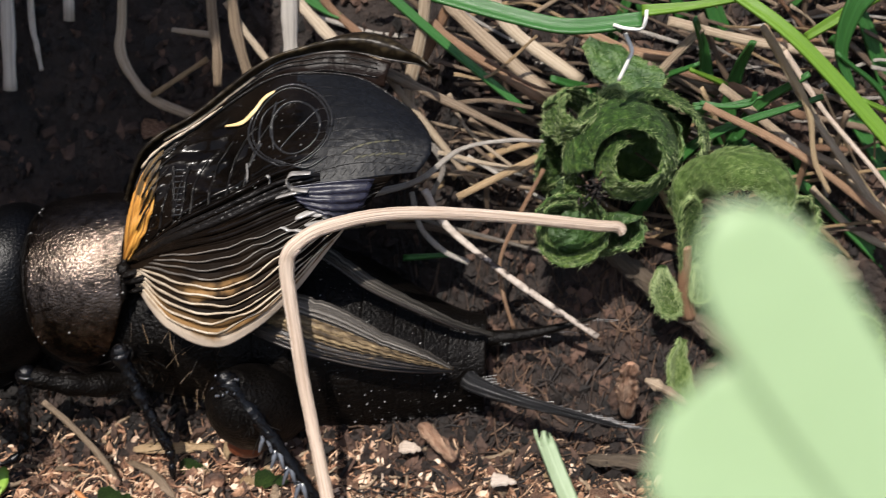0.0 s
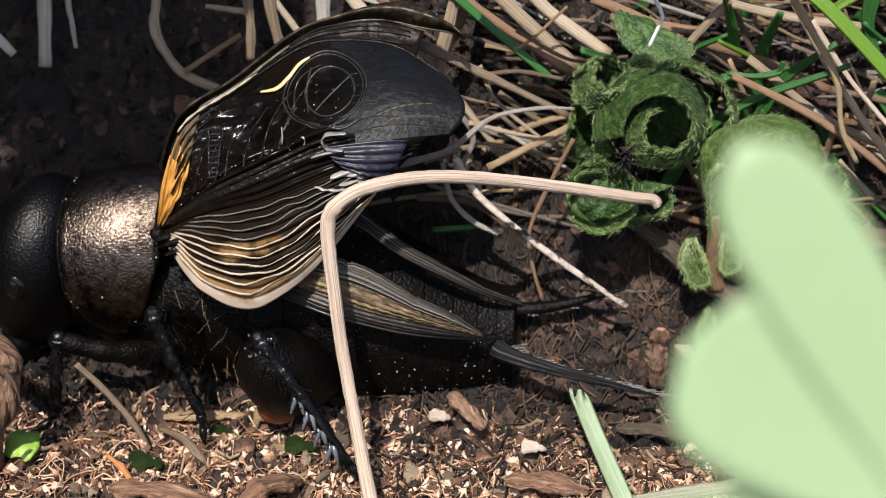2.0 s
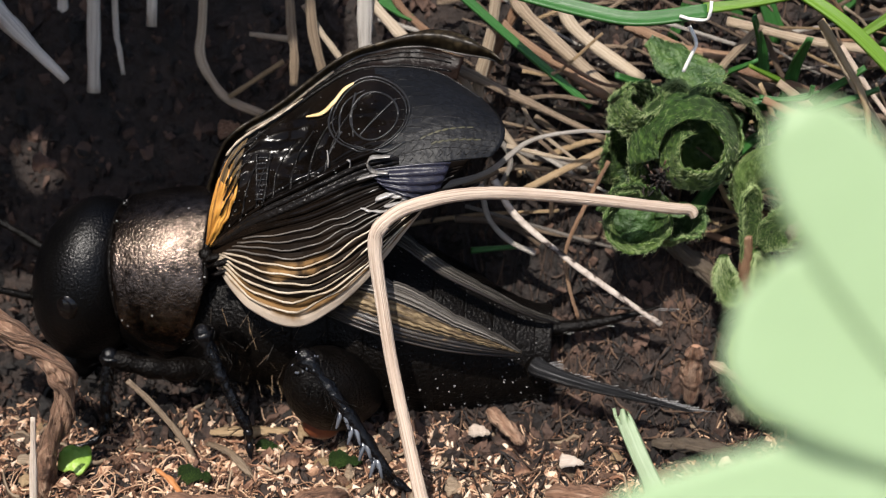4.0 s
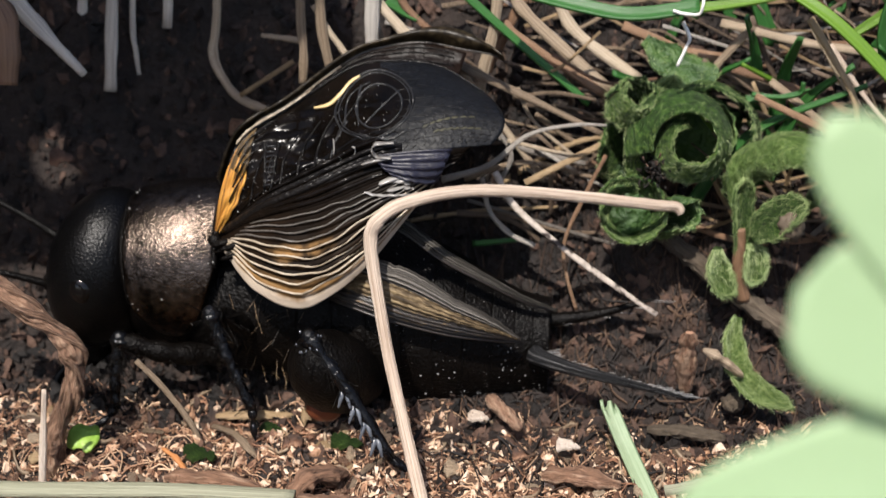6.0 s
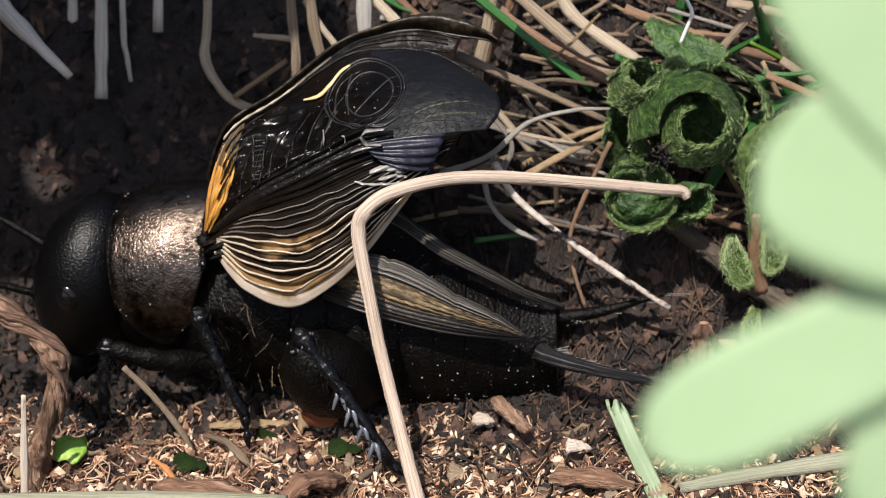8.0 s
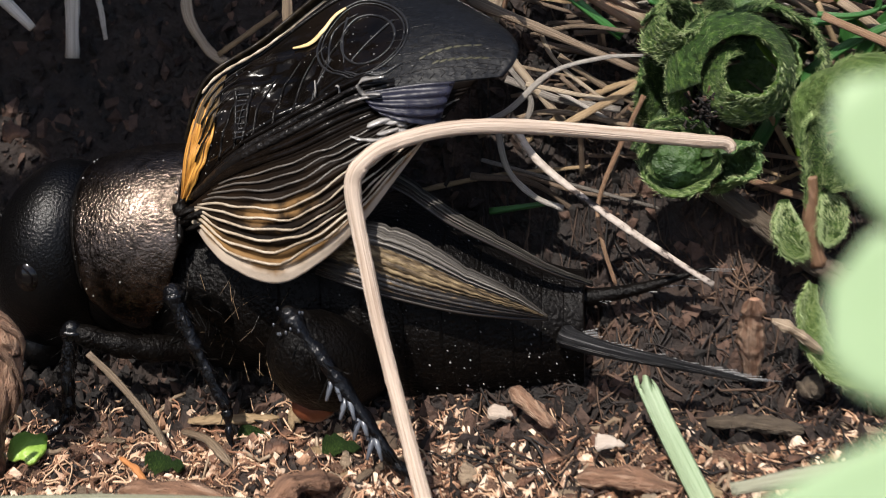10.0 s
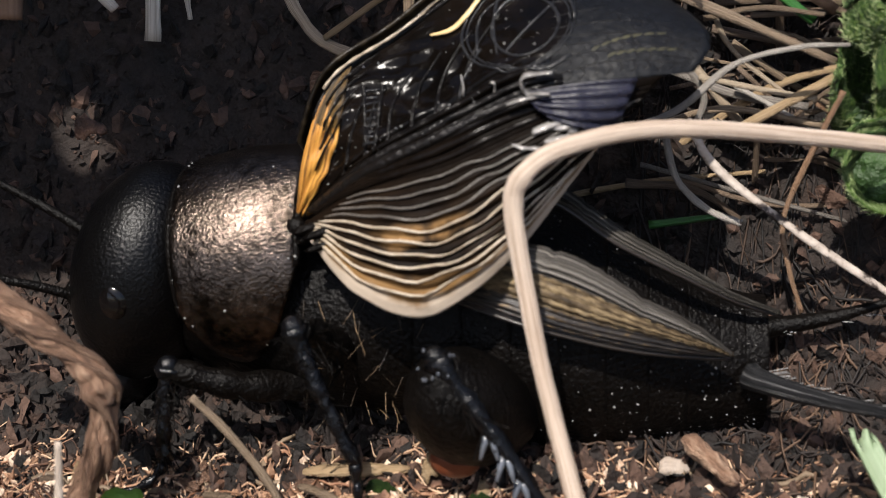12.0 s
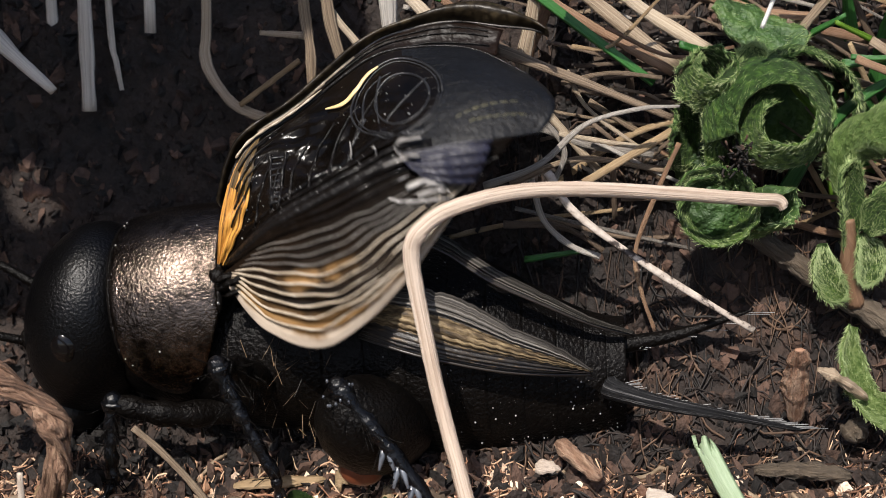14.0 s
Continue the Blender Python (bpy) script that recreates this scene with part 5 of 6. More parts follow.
    for k, (a, b) in enumerate(zip(marks, marks[1:])):
        def girth(x):
            t = (x + 0.05) / 1.09
            return 0.34 * (1 - 0.50 * smooth01(0.45, 1.05, t)), 0.41 * (1 - 0.46 * smooth01(0.35, 1.0, t)), 0.405 - 0.11 * smooth01(0.3, 1, t)
        secs = []
        for s, grow in ((0.0, 0.995), (0.1, 1.0), (0.6, 1.004), (0.95, 1.008), (1.04, 1.0), (1.06, 0.97)):
            x = a + (b - a) * s
            ry, rz, cz = girth(x)
            secs.append(((x, 0.08, cz), ry * grow, rz * grow))
        bm = bmesh.new()
        loft(bm, secs, 36)
        part("abdomen_segment", bm, "chitin_rough", body, base=((a + b) / 2, 0.08, 0.4))
    # pale specks, for dust and for the bright glints of the skin
    rng = random.Random(8)
    bm = bmesh.new()
    for _ in range(380):
        x = rng.uniform(0.1, 1.03)
        a = rng.uniform(1.75, 4.1)
        ry, rz, cz = girth(x)
        p = (x, 0.08 + 1.02 * ry * math.cos(a), cz + 1.02 * rz * math.sin(a))
        bmesh.ops.create_icosphere(bm, subdivisions=1, radius=0.001 + 0.0035 * rng.random() ** 4, matrix=Matrix.Translation(p))
    tagged(part("dust_speck", bm, "silver_hair", body, "tiny pale specks for dust and bright glints"), kind="stuff")
    bm = bmesh.new()
    for _ in range(60):
        row = grid[rng.choice((0, 1, n, n - 1, rng.randrange(n)))]
        p = row[rng.randrange(len(row))] + Vector((0, -0.012, 0.008))
        bmesh.ops.create_icosphere(bm, subdivisions=1, radius=rng.uniform(0.0015, 0.005), matrix=Matrix.Translation(p))
    tagged(part("dust_speck", bm, "silver_hair", shield, "tiny pale specks for dust and bright glints"), kind="stuff")
    # cerci
    rng = random.Random(3)
    for pts in ([(0.98, -0.12, 0.335), (1.014, -0.15, 0.328), (1.158, -0.2, 0.306), (1.371, -0.25, 0.281), (1.64, -0.28, 0.233)], [(0.97, 0.09, 0.40), (1.068, 0.1, 0.408), (1.254, 0.1, 0.444), (1.508, 0.1, 0.529)]):
        bm = bmesh.new()
        line = spline(pts, 12)
        tube(bm, line, lambda t: 0.042 * (1 - t) ** 0.7 + 0.003, 12, rough=0.1)
        horn = part("cercus", bm, "cercus" if pts[0][1] < 0 else "chitin_rough", body, "long tapered hairy tail cercus", base=pts[0])
        bm = bmesh.new()
        for _ in range(200 if pts[0][1] < 0 else 30):
            p = line[int(len(line) * rng.random() ** 1.6)]
            thin = 1 - line.index(p) / len(line)
            q = p + Vector((rng.uniform(0.05, 0.12), rng.uniform(-0.04, 0.0) * thin, rng.uniform(-0.03, 0.03) * thin))
            tube(bm, [p, q], 0.0014, 3, uvl=False, cap=False)
        part("bristles", bm, "silver_hair", horn, "silvery hairs")
    # folded hind wings: pleated strips between long folds
    lines = [[(0.206, -0.26, 0.809), (0.36, -0.33, 0.818), (0.495, -0.33, 0.769), (0.652, -0.3, 0.653), (0.804, -0.25, 0.554), (0.915, -0.2, 0.444)],
             [(0.184, -0.28, 0.754), (0.311, -0.34, 0.75), (0.472, -0.34, 0.692), (0.653, -0.31, 0.595), (0.812, -0.26, 0.513), (0.92, -0.2, 0.441)],
             [(0.146, -0.28, 0.683), (0.309, -0.34, 0.657), (0.471, -0.345, 0.603), (0.653, -0.315, 0.547), (0.813, -0.27, 0.492), (0.92, -0.2, 0.439)],
             [(0.107, -0.27, 0.628), (0.282, -0.33, 0.59), (0.422, -0.33, 0.55), (0.606, -0.31, 0.501), (0.789, -0.26, 0.462), (0.92, -0.2, 0.434)]]
    far_lines = [[(0.357, -0.12, 0.967), (0.444, -0.12, 0.915), (0.585, -0.14, 0.816), (0.754, -0.12, 0.707), (0.926, -0.08, 0.591), (1.076, -0.03, 0.512)],
                 [(0.345, -0.14, 0.923), (0.436, -0.14, 0.872), (0.575, -0.16, 0.778), (0.748, -0.14, 0.681), (0.92, -0.09, 0.579), (1.076, -0.03, 0.504)]]
    for rows, mats in ((lines, ("hindwing", "hind_tan", "hind_dark")), (far_lines, ("hind_far",))):
        hw = None
        for k, mat in enumerate(mats):
            bm = bmesh.new()
            n = 60
            grid = []
            for i in range(n + 1):
                a, c = along(rows[k], i / n), along(rows[k + 1], i / n)
                torn = 0.25 * noise.noise(Vector((i * 0.35, k, 3))) * (k == 0) * (i > 14)
                grid.append([a.lerp(c, max(0, torn) * (1 - j / 12) + j / 12) + Vector((0, -0.012 * (j % 3 == 0) - 0.014 * math.sin(math.pi * j / 12) - 0.004 * math.sin(i * 2.1) * (k == 1), 0.004 * (j % 3 == 0))) for j in range(13)])
            sheet(bm, grid)
            if hw is None:
                hw = part("hind_wing", bm, mat, body, "folded grey-brown pleated hind wing", base=rows[0][0], solid=0.006)
            else:
                part("pleat", bm, mat, hw, "ribbed tan pleat" if k == 1 else "dark lower pleat with ochre patches", solid=0.006)
        bm = bmesh.new()
        tube(bm, [along(rows[-1], q / 40) + Vector((0, -0.012, -0.004)) for q in range(41)], 0.006, 6, uvl=False)
        part("wing_rib", bm, "hind_dark", hw)
    # legs
    def leg(name, femur, tibia, tarsus, rf, rt, label, spines=0, mirror=False):
        flip = (lambda p: Vector((p[0] + 0.05, 0.16 - p[1], p[2]))) if mirror else Vector
        bm = bmesh.new()
        tube(bm, spline([flip(p) for p in femur], 10), rf, 16)
        top = part(name, bm, "chitin_rough", body, label, base=flip(femur[0]))
        bm = bmesh.new()
        tube(bm, spline([flip(p) for p in tibia], 10), lambda t: rt * (1.25 - 0.4 * t + 0.5 * max(0, 0.12 - t) * 8 + 0.1 * math.sin(t * 29)), 12, rough=0.35)
        part("tibia", bm, "leg", top)
        bm = bmesh.new()
        tube(bm, spline([flip(p) for p in tarsus], 10), lambda t: rt * 0.72 * (1 + 0.3 * math.sin(t * 16)) * (1 - 0.5 * t), 10)
        part("tarsus", bm, "leg", top)
        bm = bmesh.new()
        blob(bm, flip(tibia[0]), (rt * 1.45, rt * 1.4, rt * 1.5), None, 16, 12)
        part("knee", bm, "leg", top)
        if spines:
            # small grey beads added as painted glints around the knee
            bm = bmesh.new()
            r3 = random.Random(4)
            for k in range(9):
                q = flip(tibia[0]) + Vector((r3.uniform(-0.05, 0.07), (-0.045 if not mirror else 0.045), r3.uniform(-0.06, 0.05)))
                blob(bm, q, (0.005, 0.004, 0.007), None, 8, 6)
            part("knee_spur", bm, "spine", top, "tiny grey beads that stand for glints on the knee")
        for k in range(spines):
            t = 0.42 + 0.13 * (k // 2)
            p = along([flip(q) for q in tibia], min(1, t))
            d = Vector((-0.02 if k % 2 else 0.03, -0.05, -0.075))
            bm = bmesh.new()
            tube(bm, [p, p + d * 0.5, p + d], lambda s: 0.017 * (1 - 0.7 * s), 8)
            part("spine", bm, "spine", top)
        bm = bmesh.new()
        r2 = random.Random(len(name))
        for k in range(90):
            p = along([flip(q) for q in (femur, tibia)[k % 2]], r2.random())
            tube(bm, [p, p + Vector((r2.uniform(-0.09, 0.09), r2.uniform(-0.12, 0.0), r2.uniform(-0.1, 0.06)))], 0.002, 3, uvl=False, cap=False)
        part("bristles", bm, "chitin_rough", top)

    for mirror in (False, True):
        leg("fore_leg", [(-0.42, -0.12, 0.27), (-0.6, -0.28, 0.33), (-0.79, -0.35, 0.41)], [(-0.80, -0.35, 0.42), (-0.82, -0.38, 0.28), (-0.83, -0.4, 0.11)],
            [(-0.83, -0.4, 0.11), (-0.88, -0.44, 0.06), (-0.98, -0.47, 0.03)], lambda t: 0.056 - 0.018 * t + 0.004 * math.sin(t * 23), 0.026, "black front leg", mirror=mirror)
        leg("middle_leg", [(-0.25, -0.15, 0.36), (-0.3, -0.32, 0.52), (-0.35, -0.44, 0.59)], [(-0.36, -0.45, 0.60), (-0.29, -0.48, 0.42), (-0.19, -0.5, 0.19)],
            [(-0.19, -0.5, 0.19), (-0.185, -0.51, 0.1), (-0.18, -0.53, 0.01)], lambda t: 0.05 - 0.014 * t + 0.004 * math.sin(t * 21), 0.025, "black middle leg", mirror=mirror)
        leg("hind_leg", [(0.22, -0.16, 0.2), (0.14, -0.34, 0.3), (0.1, -0.46, 0.42), (0.08, -0.52, 0.53)], [(0.07, -0.53, 0.55), (0.25, -0.58, 0.32), (0.42, -0.62, 0.06)],
            [(0.42, -0.62, 0.06), (0.56, -0.64, -0.03), (0.72, -0.66, -0.1)], lambda t: 0.165 * math.sin(math.pi * min(0.98, 0.25 + 0.66 * t)) + 0.01, 0.025, "stout black jumping leg", 8, mirror)
    bm = bmesh.new()
    blob(bm, (0.1, -0.42, 0.17), (0.08, 0.035, 0.06), None, 16, 10)
    part("femur_patch", bm, "red_skin", body, "dull red inner thigh")

    # near forewing
    wing_bm = bmesh.new()
    nu, nv = 70, 72
    grid = [[dorsal(i / nu, j / nv) for j in range(nv + 1)] for i in range(nu + 1)]
    sheet(wing_bm, grid, lambda u, v: 1 if u > 0.65 and ((u - 0.63) / 0.12) ** 2 + ((v - 0.56) / 0.36) ** 2 > 1.05 else 0)
    wing = part("forewing", wing_bm, ["wing_dark", "wing_apex"], body, "raised glossy black forewing with smoky netted tip", base=HINGE, solid=0.008)
    side_bm = bmesh.new()
    grid = [[lateral(i / nu, j / nv) for j in range(nv + 1)] for i in range(nu + 1)]

    sheet(side_bm, grid)
    part("side_field", side_bm, "side_field", wing, "brown side field with cream lower margin", solid=0.008)
    lift = Vector((0, -0.006, 0.002))
    for k in range(10):
        v = 0.12 + 0.072 * k
        bm = bmesh.new()
        ridge(bm, lambda u, w: lateral(u, w) + lift, [(q / 30 * (0.985 - 0.016 * k) + 0.015 + 0.016 * k, v + 0.05 * math.sin(q / 30 * 3.1 + k) * (q / 30) ** 2 + 0.011 * math.sin(q * 0.5 + k) + 0.008 * math.sin(q * 1.3 + 2 * k)) for q in range(31)], 0.0062 - 0.00025 * k)
        part("vein", bm, "vein_cream" if k < 6 else "vein_grey", wing)
    for k, (v0, v1) in enumerate(((0.0, 0.02), (0.06, 0.07), (0.13, 0.1))):
        bm = bmesh.new()
        ridge(bm, lambda u, w: dorsal(u, w) + lift, [(0.02 + q / 24 * 0.7, v0 + (v1 - v0) * q / 24) for q in range(25)], 0.02 - 0.003 * k, 8)
        part("vein", bm, "vein_dark", wing)
    for c, r in (((-0.40, -0.19, 0.83), (0.03, 0.03, 0.03)), ((-0.36, -0.235, 0.835), (0.04, 0.025, 0.016)), ((-0.37, -0.22, 0.80), (0.03, 0.025, 0.018)), ((-0.30, -0.285, 0.84), (0.06, 0.02, 0.013)), ((-0.30, -0.29, 0.80), (0.055, 0.018, 0.011))):
        bm = bmesh.new()
        blob(bm, c, r, Euler((0, radians(-20), 0)).to_matrix(), 18, 12, 0.3, 3)
        part("hinge_plate", bm, "chitin_rough", wing)
    for v, r in ((0.86, 0.017), (0.93, 0.02), (0.985, 0.018)):
        bm = bmesh.new()
        ridge(bm, lambda u, w: lateral(u, w) + lift, [(0.04 + 0.7 * q / 24, v) for q in range(25)], r, 8)
        part("vein", bm, "wing_dark", wing, "thick black fold vein")
    # harp veins, the ladder by the base, and the mirror cell with its rims
    for k in range(6):
        bm = bmesh.new()
        ridge(bm, lambda u, w: dorsal(u, w) + lift, [(0.14 + 0.06 * k + 0.15 * q / 16, 0.22 + 0.06 * math.sin(q / 5) + 0.45 * q / 16) for q in range(17)], 0.006)
        part("vein", bm, "vein_dark", wing)
    for a, b in (((0.32, 0.78), (0.20, 0.22)), ((0.35, 0.70), (0.22, 0.20))):
        bm = bmesh.new()
        ridge(bm, lambda u, w: dorsal(u, w) + lift, [(a[0] + (b[0] - a[0]) * q / 14, a[1] + (b[1] - a[1]) * q / 14) for q in range(15)], 0.008)
        part("vein", bm, "vein_dark", wing)
    for k in range(9):
        a, b, c, d = (0.31, 0.76), (0.22, 0.34), (0.34, 0.68), (0.24, 0.28)
        t = k / 8
        bm = bmesh.new()
        ridge(bm, lambda u, w: dorsal(u, w) + lift, [(a[0] + (b[0] - a[0]) * t + (c[0] + (d[0] - c[0]) * t - a[0] - (b[0] - a[0]) * t) * q / 4, a[1] + (b[1] - a[1]) * t + (c[1] + (d[1] - c[1]) * t - a[1] - (b[1] - a[1]) * t) * q / 4) for q in range(5)], 0.005, 5)
        part("vein", bm, "vein_gloss", wing)
    mid, east, north = (0.63, 0.56), (0.75, 0.50), (0.64, 0.92)
    for size, shift, r in ((1.0, (0.0, 0.0), 0.006), (0.93, (0.0, -0.005), 0.004), (0.64, (0.012, -0.03), 0.006)):
        bm = bmesh.new()
        ring = []
        for q in range(41):
            a = math.tau * q / 40
            w = size * (1 + 0.07 * math.sin(2 * a + 0.8))
            ring.append((mid[0] + shift[0] + w * ((east[0] - mid[0]) * math.cos(a) + (north[0] - mid[0]) * math.sin(a)), mid[1] + shift[1] + w * ((east[1] - mid[1]) * math.cos(a) + (north[1] - mid[1]) * math.sin(a))))
        ridge(bm, lambda u, w: dorsal(u, w) + lift, ring, r)
        part("mirror_rim", bm, "vein_gloss", wing)
    for line in (((0.72, 0.66), (0.66, 0.52), (0.58, 0.38)), ((0.59, 0.78), (0.57, 0.62), (0.56, 0.40)), ((0.52, 0.48), (0.55, 0.72), (0.62, 0.78)), ((0.44, 0.22), (0.48, 0.38), (0.53, 0.50)), ((0.74, 0.24), (0.67, 0.18), (0.55, 0.32))):
        bm = bmesh.new()
        ridge(bm, lambda u, w: dorsal(u, w) + lift, [(p.x, p.y) for p in spline([(*q, 0) for q in line], 8)], 0.0055)
        part("vein", bm, "vein_gloss", wing)
    # fine net of the smoky tip
    for k in range(9):
        bm = bmesh.new()
        ridge(bm, lambda u, w: dorsal(u, w) + lift * 0.6, [(0.70 + 0.28 * q / 14, 0.12 + 0.09 * k + 0.03 * math.sin(q / 4 + k)) for q in range(15)], 0.0022, 4)
        part("vein", bm, "vein_dark", wing)
    for k in range(11):
        bm = bmesh.new()
        ridge(bm, lambda u, w: dorsal(u, w) + lift * 0.6, [(0.70 + 0.026 * k + 0.012 * (q % 2) + 0.02 * q / 20, 0.06 + 0.86 * q / 20) for q in range(21)], 0.0018, 4)
        part("vein", bm, "vein_dark", wing)
    for row, (a, b) in enumerate((((0.79, 0.26), (0.91, 0.40)), ((0.82, 0.20), (0.93, 0.26)))):
        for k in range(7):
            t, w = k / 6, 0.055
            c = (a[0] + (b[0] - a[0]) * t, a[1] + (b[1] - a[1]) * t)
            bm = bmesh.new()
            sheet(bm, strip(dorsal, [(c[0] - 0.009, c[1] - 0.012), c, (c[0] + 0.009, c[1] + 0.012)], 0.013, 4, 4, 0.004))
            part("net_cell", bm, "apex_cell", wing, "dull yellow cell of the wing net")
    # bluish folded membrane under the tip, strips painting its highlights, pale cells and marks
    bm = bmesh.new()
    lobe = [(0.62, 0.08), (0.74, 0.06), (0.87, 0.02)]
    under = [(0.72, 0.92), (0.85, 0.62), (1.00, 0.24)]
    rows = []
    for i in range(15):
        t = i / 14
        pa, pb = spline([(*q, 0) for q in lobe], 8), spline([(*q, 0) for q in under], 8)
        ia = min(len(pa) - 1, round(t * (len(pa) - 1)))
        a, b = dorsal(pa[ia].x, pa[ia].y), lateral(pb[ia].x, pb[ia].y)
        rows.append([a.lerp(b, j / 16) + Vector((0, -0.03 - 0.02 * math.sin(math.pi * j / 16) - 0.007 * math.cos(j * 1.6), 0)) for j in range(17)])
    sheet(bm, rows)
    part("tip_fold", bm, "wing_fold", wing, "smoky blue fold of the wing tip", solid=0.006)
    # whitish strips laid on as highlights of the fold and nearby ridges
    for line, wide, off in ((((0.70, 0.14), (0.63, 0.16), (0.61, 0.10), (0.64, 0.04), (0.69, 0.00)), 0.016, 0.045), (((0.54, 0.00), (0.61, 0.00), (0.69, 0.00)), 0.012, 0.03), (((0.48, 0.42), (0.47, 0.32), (0.46, 0.26)), 0.01, 0.02), (((0.52, 0.22), (0.53, 0.18), (0.52, 0.14)), 0.01, 0.02)):
        bm = bmesh.new()
        sheet(bm, strip(dorsal, list(line), wide, 8, 4, off))
        part("fold_edge", bm, "wing_gloss", wing, "pale strip painted as a highlight on the wing", solid=0.004)
    for line, wide in ((((0.71, 0.78), (0.78, 0.74), (0.84, 0.58)), 0.035), (((0.75, 0.66), (0.81, 0.60), (0.86, 0.48)), 0.02), (((0.64, 0.76), (0.77, 0.58), (0.89, 0.34)), 0.012)):
        bm = bmesh.new()
        sheet(bm, strip(lateral, list(line), wide, 8, 6, 0.012))
        part("pale_cell", bm, "wing_gloss", wing, "shiny pale membrane cell", solid=0.004)
    bm = bmesh.new()
    sheet(bm, [[dorsal(0.005 + 0.33 * i / 24, 1.0 - (0.62 - 0.2 * (i / 24)) * (1 - (i / 24) ** 2.5) * (1 + 0.15 * noise.noise(Vector((i * 0.4, 0, 0)))) * j / 12) + lift * 1.6 for j in range(13)] for i in range(25)], lambda u, v: 1 if u > 0.62 + 0.25 * noise.noise(Vector((v * 9, 0, 0))) else 0)
    part("base_spot", bm, ["wing_orange", "base_olive"], wing, "orange-yellow spot at the wing base", solid=0.004)
    for k in range(1, 5):
        bm = bmesh.new()
        ridge(bm, lambda u, w: dorsal(u, w) + lift * 3, [(0.08 + 0.04 * k + 0.15 * q / 10, 0.6 + 0.08 * k + 0.04 * q / 10) for q in range(11)], 0.004)
        part("vein", bm, "vein_dark", wing)
    bm = bmesh.new()
    sheet(bm, strip(dorsal, [(0.47, 0.84), (0.50, 0.78), (0.53, 0.80), (0.56, 0.86), (0.59, 0.88)], 0.019, 8, 6, 0.012))
    part("cream_streak", bm, "wing_cream", wing, "cream streak on the wing", solid=0.004)
    bm = bmesh.new()
    ridge(bm, lambda u, w: dorsal(u, w) + lift, [(0.2 + 0.8 * q / 40, 1.0) for q in range(41)], 0.008, 8)
    part("wing_edge", bm, "vein_dark", wing, "thick dark upper wing edge")
    bm = bmesh.new()
    tube(bm, [dorsal(0.26 + 0.22 * q / 24, 1.0) + Vector((-0.004, -0.02, 0.012)) for q in range(25)], lambda t: 0.0025 + 0.0035 * math.sin(math.pi * (0.15 + 0.8 * t)) + 0.0015 * math.sin(t * 37), 8, uvl=False)
    part("edge_gleam", bm, "vein_cream", wing, "pale cream stretch of the wing edge")
    # pale specks that paint tiny glints and dust on the wing
    rng = random.Random(14)
    bm = bmesh.new()
    for _ in range(110):
        u, v = rng.uniform(0.1, 0.68), rng.uniform(0.05, 0.95)
        bmesh.ops.create_icosphere(bm, subdivisions=1, radius=0.0015 + 0.004 * rng.random() ** 4, matrix=Matrix.Translation(dorsal(u, v) + lift))
    tagged(part("dust_speck", bm, "silver_hair", wing, "tiny pale specks for dust and bright glints"), kind="stuff")

    # far forewing: a rusty inner strip, a pale ridge and a speckled outer strip that ends in a point
    edge_low = [(-0.471, 0.1, 0.772), (-0.343, 0.12, 1.174), (-0.126, 0.15, 1.31), (0.148, 0.17, 1.486), (0.371, 0.16, 1.529), (0.54, 0.15, 1.514), (0.619, 0.15, 1.503)]
    ridge_in = [(-0.415, 0.02, 1.017), (-0.317, 0.04, 1.24), (-0.111, 0.1, 1.37), (0.149, 0.18, 1.556), (0.299, 0.2, 1.607), (0.461, 0.2, 1.628), (0.646, 0.19, 1.592)]
    ridge_out = [(-0.419, 0.03, 1.014), (-0.32, 0.05, 1.238), (-0.113, 0.11, 1.368), (0.147, 0.19, 1.555), (0.298, 0.21, 1.606), (0.46, 0.21, 1.627), (0.645, 0.2, 1.602), (0.748, 0.2, 1.584), (0.8, 0.2, 1.563)]
    edge_top = [(-0.436, 0.06, 1.031), (-0.342, 0.08, 1.245), (-0.132, 0.14, 1.379), (0.116, 0.21, 1.561), (0.333, 0.24, 1.64), (0.48, 0.25, 1.685), (0.602, 0.25, 1.681), (0.723, 0.24, 1.62), (0.805, 0.2, 1.561)]

    def far_sheet(low, high, bow):
        rows = []
        for i in range(61):
            a, b = along(low, i / 60), along(high, i / 60)
            rows.append([a.lerp(b, j / 10) + Vector((0, -0.05, 0.03)) * bow * math.sin(math.pi * j / 10) + Vector((0, 0.012, 0)) * noise.noise(a.lerp(b, j / 10) * 14) for j in range(11)])
        return rows
    bm = bmesh.new()
    outer = far_sheet(ridge_out, edge_top, 1.0)
    sheet(bm, outer)
    far = part("forewing", bm, "wing_brown", body, "brown-black second forewing behind the first", base=(-0.42, 0.14, 0.88), solid=0.008)
    bm = bmesh.new()
    inner = far_sheet(edge_low, ridge_in, 0.3)
    sheet(bm, inner)
    part("inner_strip", bm, "wing_rust", far, "dark rusty brown inner strip", solid=0.006)
    for a, b, mat, r in ((10, 22, "vein_cream", 0.009), (21, 40, "vein_grey", 0.006), (39, 58, "vein_grey", 0.004)):
        bm = bmesh.new()
        tube(bm, [row[0] + Vector((0, -0.012, 0.004)) for row in outer[a:b]], lambda t: r * (0.7 + 0.3 * math.sin(t * 3)), 6, uvl=False)
        part("ridge", bm, mat, far, "pale ridge of the wing edge")
    bm = bmesh.new()
    tube(bm, [row[-1] for row in outer], 0.006, 6, uvl=False)
    part("wing_edge", bm, "vein_dark", far)
    for k in (3, 6, 8):
        bm = bmesh.new()
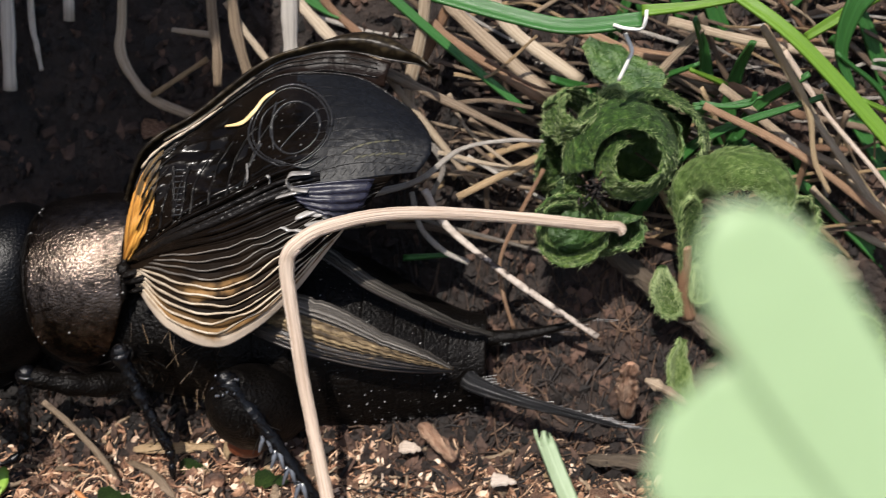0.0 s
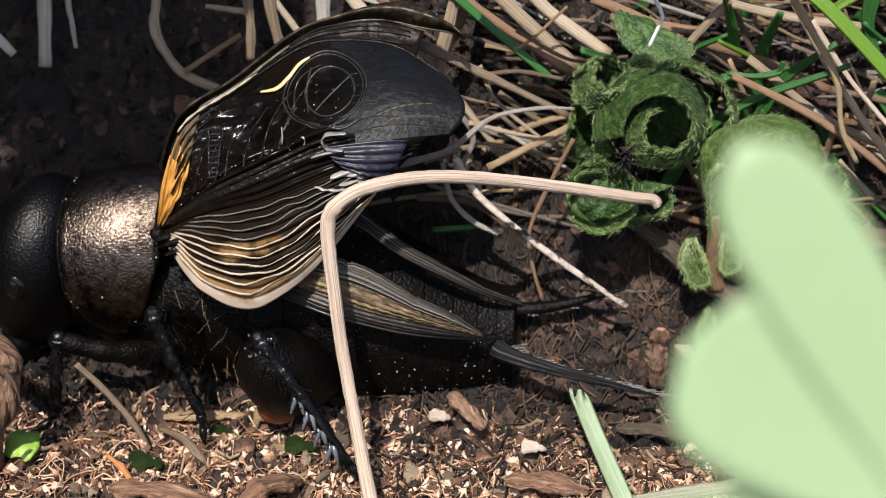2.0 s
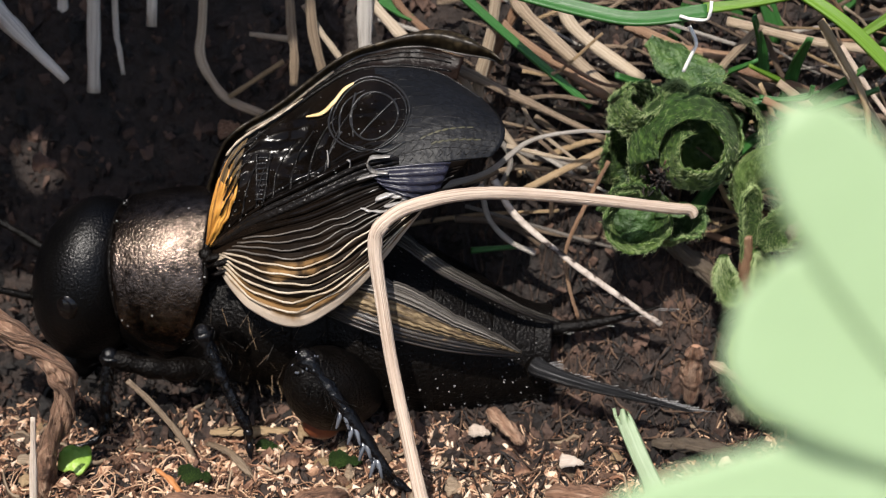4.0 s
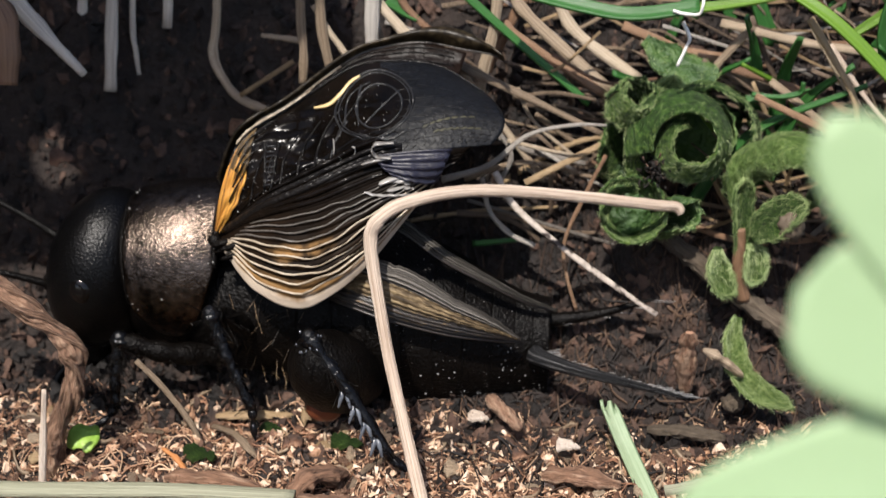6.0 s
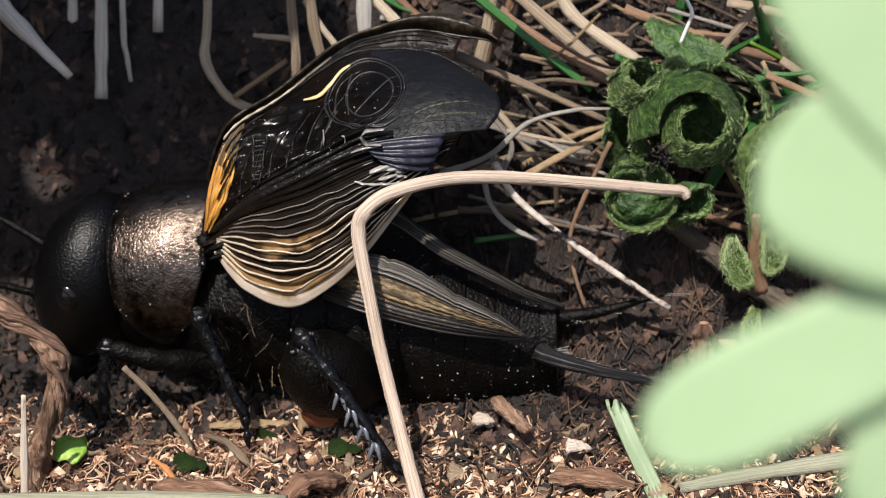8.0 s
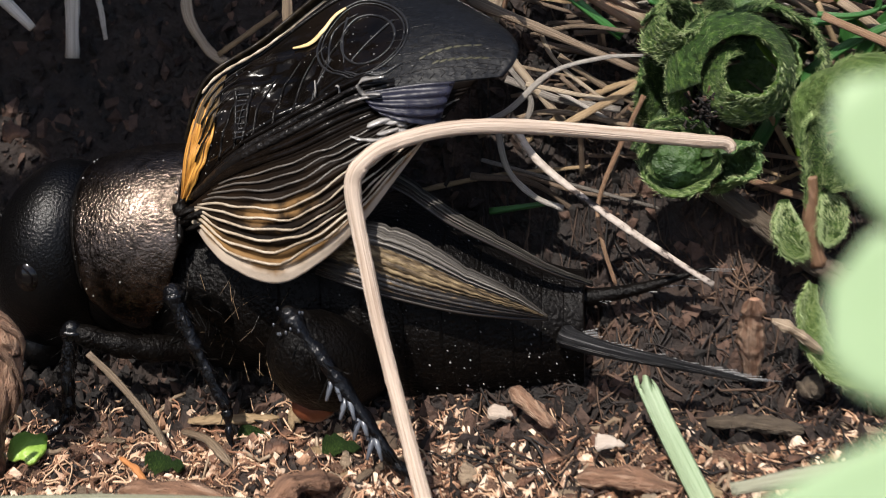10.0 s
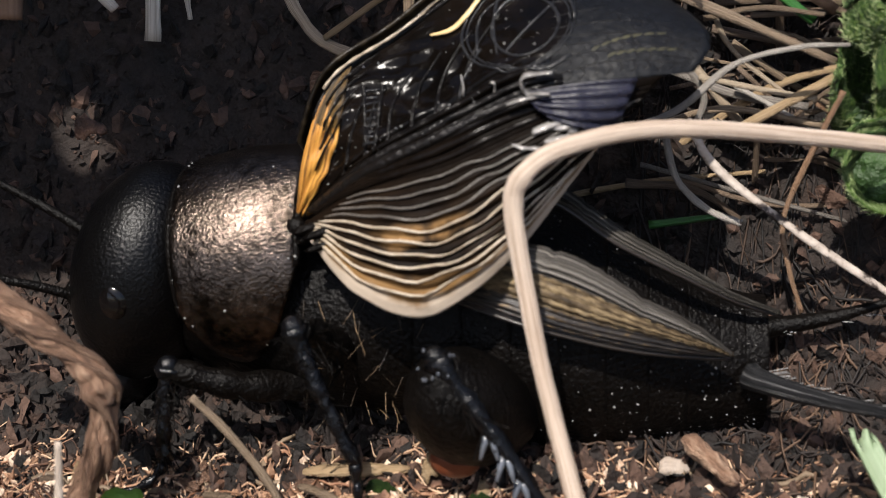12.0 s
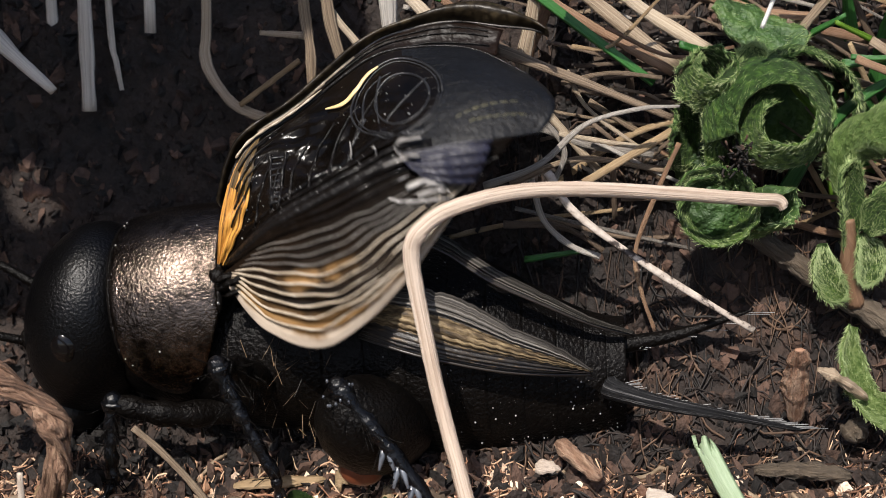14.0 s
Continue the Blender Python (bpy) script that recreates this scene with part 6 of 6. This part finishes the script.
        tube(bm, [row[k] + Vector((0, -0.006, 0.003)) for row in inner[24:58]], 0.003, 5, uvl=False)
        part("vein", bm, "vein_dark", far)
    return wing, far


WING, FAR_WING = cricket()


# ---- what moves ----
AXIS = (Vector(FOLD[-2]) - Vector(FOLD[0])).normalized()
OPEN = [(0.2, 0.8), (0.5, 0.9), (2.8, 1.0), (13.3, 1.0)]
STRONG = {3.5: 1.1, 11.5: 1.1, 12.5: 1.0}
BUZZ = [0.9, 1.5, 1.8, 2.4, 3.0, 3.5, 4.2, 5.0, 5.4, 7.9, 8.6, 10.4, 11.0, 11.5, 12.5, 12.8, 14.0]


def stroke(amount, place):
    """The wing swung up about the line of sight and rolled open about its length."""
    turn = Matrix.Rotation(radians(-7 * amount), 4, "Y") @ Matrix.Rotation(radians(-20 * amount), 4, AXIS)
    return Matrix.Translation(place) @ turn

STIR = [(0.0, -0.05, 0.047, 2.9), (0.5, -0.038, 0.044, 3.12), (1.0, -0.048, 0.058, 3.34), (1.5, -0.038, 0.043, 3.57), (2.0, -0.041, 0.042, 3.79), (2.5, -0.072, 0.057, 4.01),
        (3.0, 0.006, 0.059, 1.38), (3.5, 0.002, 0.057, 2.04), (5.8, -0.018, 0.01, 0.92), (6.0, -0.008, -0.0, 0.46), (6.5, -0.001, -0.001, 0.04), (7.0, -0.007, -0.007, 0.21),
        (9.5, -0.021, 0.013, -0.06), (10.0, -0.017, 0.015, -0.16), (10.5, -0.017, 0.02, 0.1), (11.0, -0.025, 0.03, 0.32), (11.5, -0.038, 0.024, 0.55), (12.0, -0.039, 0.028, 0.77),
        (12.5, -0.042, 0.035, 1.0), (13.0, -0.027, 0.025, 1.22), (13.5, -0.022, 0.026, 1.09), (14.0, -0.012, 0.022, 2.13)]
STIR_BLADE = [(0.0, -0.014, 0.015, 0), (0.5, 0.034, 0.022, 0), (1.0, 0.045, 0.022, 0), (1.5, 0.017, 0.02, 0), (2.0, 0.006, 0.047, 0), (2.5, 0.049, 0.018, 0),
              (3.0, 0.032, 0.028, 0), (3.5, 0.037, 0.032, 0), (5.8, -0.004, -0.002, 0), (6.0, -0.001, -0.005, 0), (6.5, 0.001, -0.001, 0), (7.0, -0.003, -0.018, 0),
              (9.5, -0.045, 0.015, 0), (10.0, -0.046, 0.032, 0), (10.5, -0.029, 0.029, 0), (11.0, -0.019, 0.022, 0), (11.5, -0.026, 0.023, 0), (12.0, -0.025, 0.032, 0),
              (12.5, -0.026, 0.026, 0), (13.0, -0.03, 0.015, 0), (13.5, -0.022, 0.012, 0), (14.0, -0.014, 0.008, 0)]
STIR_LEAF = [(0, 0.013, -0.285, 0.370, 0), (0.5, -0.243, -0.353, 0.269, 0), (1, -0.332, -0.345, 0.34, 0), (1.5, -0.141, -0.348, 0.254, 0), (2, -0.06, -0.365, 0.155, 0),
             (2.5, -0.411, -0.34, 0.342, 0), (3, -0.254, -0.344, 0.286, 0), (3.5, -0.164, -0.39, 0.249, 0), (6, 0.043, -0.478, 0.036, -5), (6.5, 0.058, -0.463, -0.081, -5),
             (7, 0.061, -0.421, -0.025, -5), (9.5, 0.116, -0.436, -0.26, -9), (10, 0.085, 0.087, -0.483, -9), (10.5, -0.031, 0.358, -0.515, -9), (11.5, -0.077, 0.531, -0.566, -8),
             (12.5, -0.189, 0.796, -0.642, -6), (13.2, 0.012, 0.508, -0.499, -4), (14, -0.063, 0.085, -0.403, 0)]


def motions():
    keys = {0.0: 0.0, 14.0: 0.0}
    for t, amount in OPEN:
        keys[t] = amount
        for d in (-0.13, 0.13):
            keys[round(t + d, 3)] = 0.0
    for t in BUZZ:
        gain = STRONG.get(t, 1.0)
        for d, amount in ((-0.1, 0.0), (-1 / 30, -0.10), (1 / 30, 0.22), (0.1, 0.0)):
            if 0 <= t + d <= 14:
                keys[round(t + d, 3)] = amount * gain
    keys[13.967], keys[14.0] = -0.1, 0.18
    rows = sorted(keys.items())
    for ob, gain in ((WING, 1.0), (FAR_WING, 0.5)):
        place = ob.location.copy()
        walk(ob, [(t, stroke(a * gain, place)) for t, a in rows])
    # the bent straw and the cut blade stir in the wind: seconds, shift in x and z (cm), lean (degrees)
    for ob, rows in ((STRAW_BENT, STIR), (BLADE_CUT, STIR_BLADE)):
        place = ob.location.copy()
        walk(ob, [(t, Matrix.Translation(place + Vector((dx, 0, dz)) * U) @ Matrix.Rotation(radians(lean), 4, "Y")) for t, dx, dz, lean in rows])
    place = NEAR_LEAF.location.copy()
    walk(NEAR_LEAF, [(t, Matrix.Translation(place + Vector((dx, dy, dz)) * U) @ Matrix.Rotation(radians(lean), 4, "Y")) for t, dx, dy, dz, lean in STIR_LEAF])


motions()
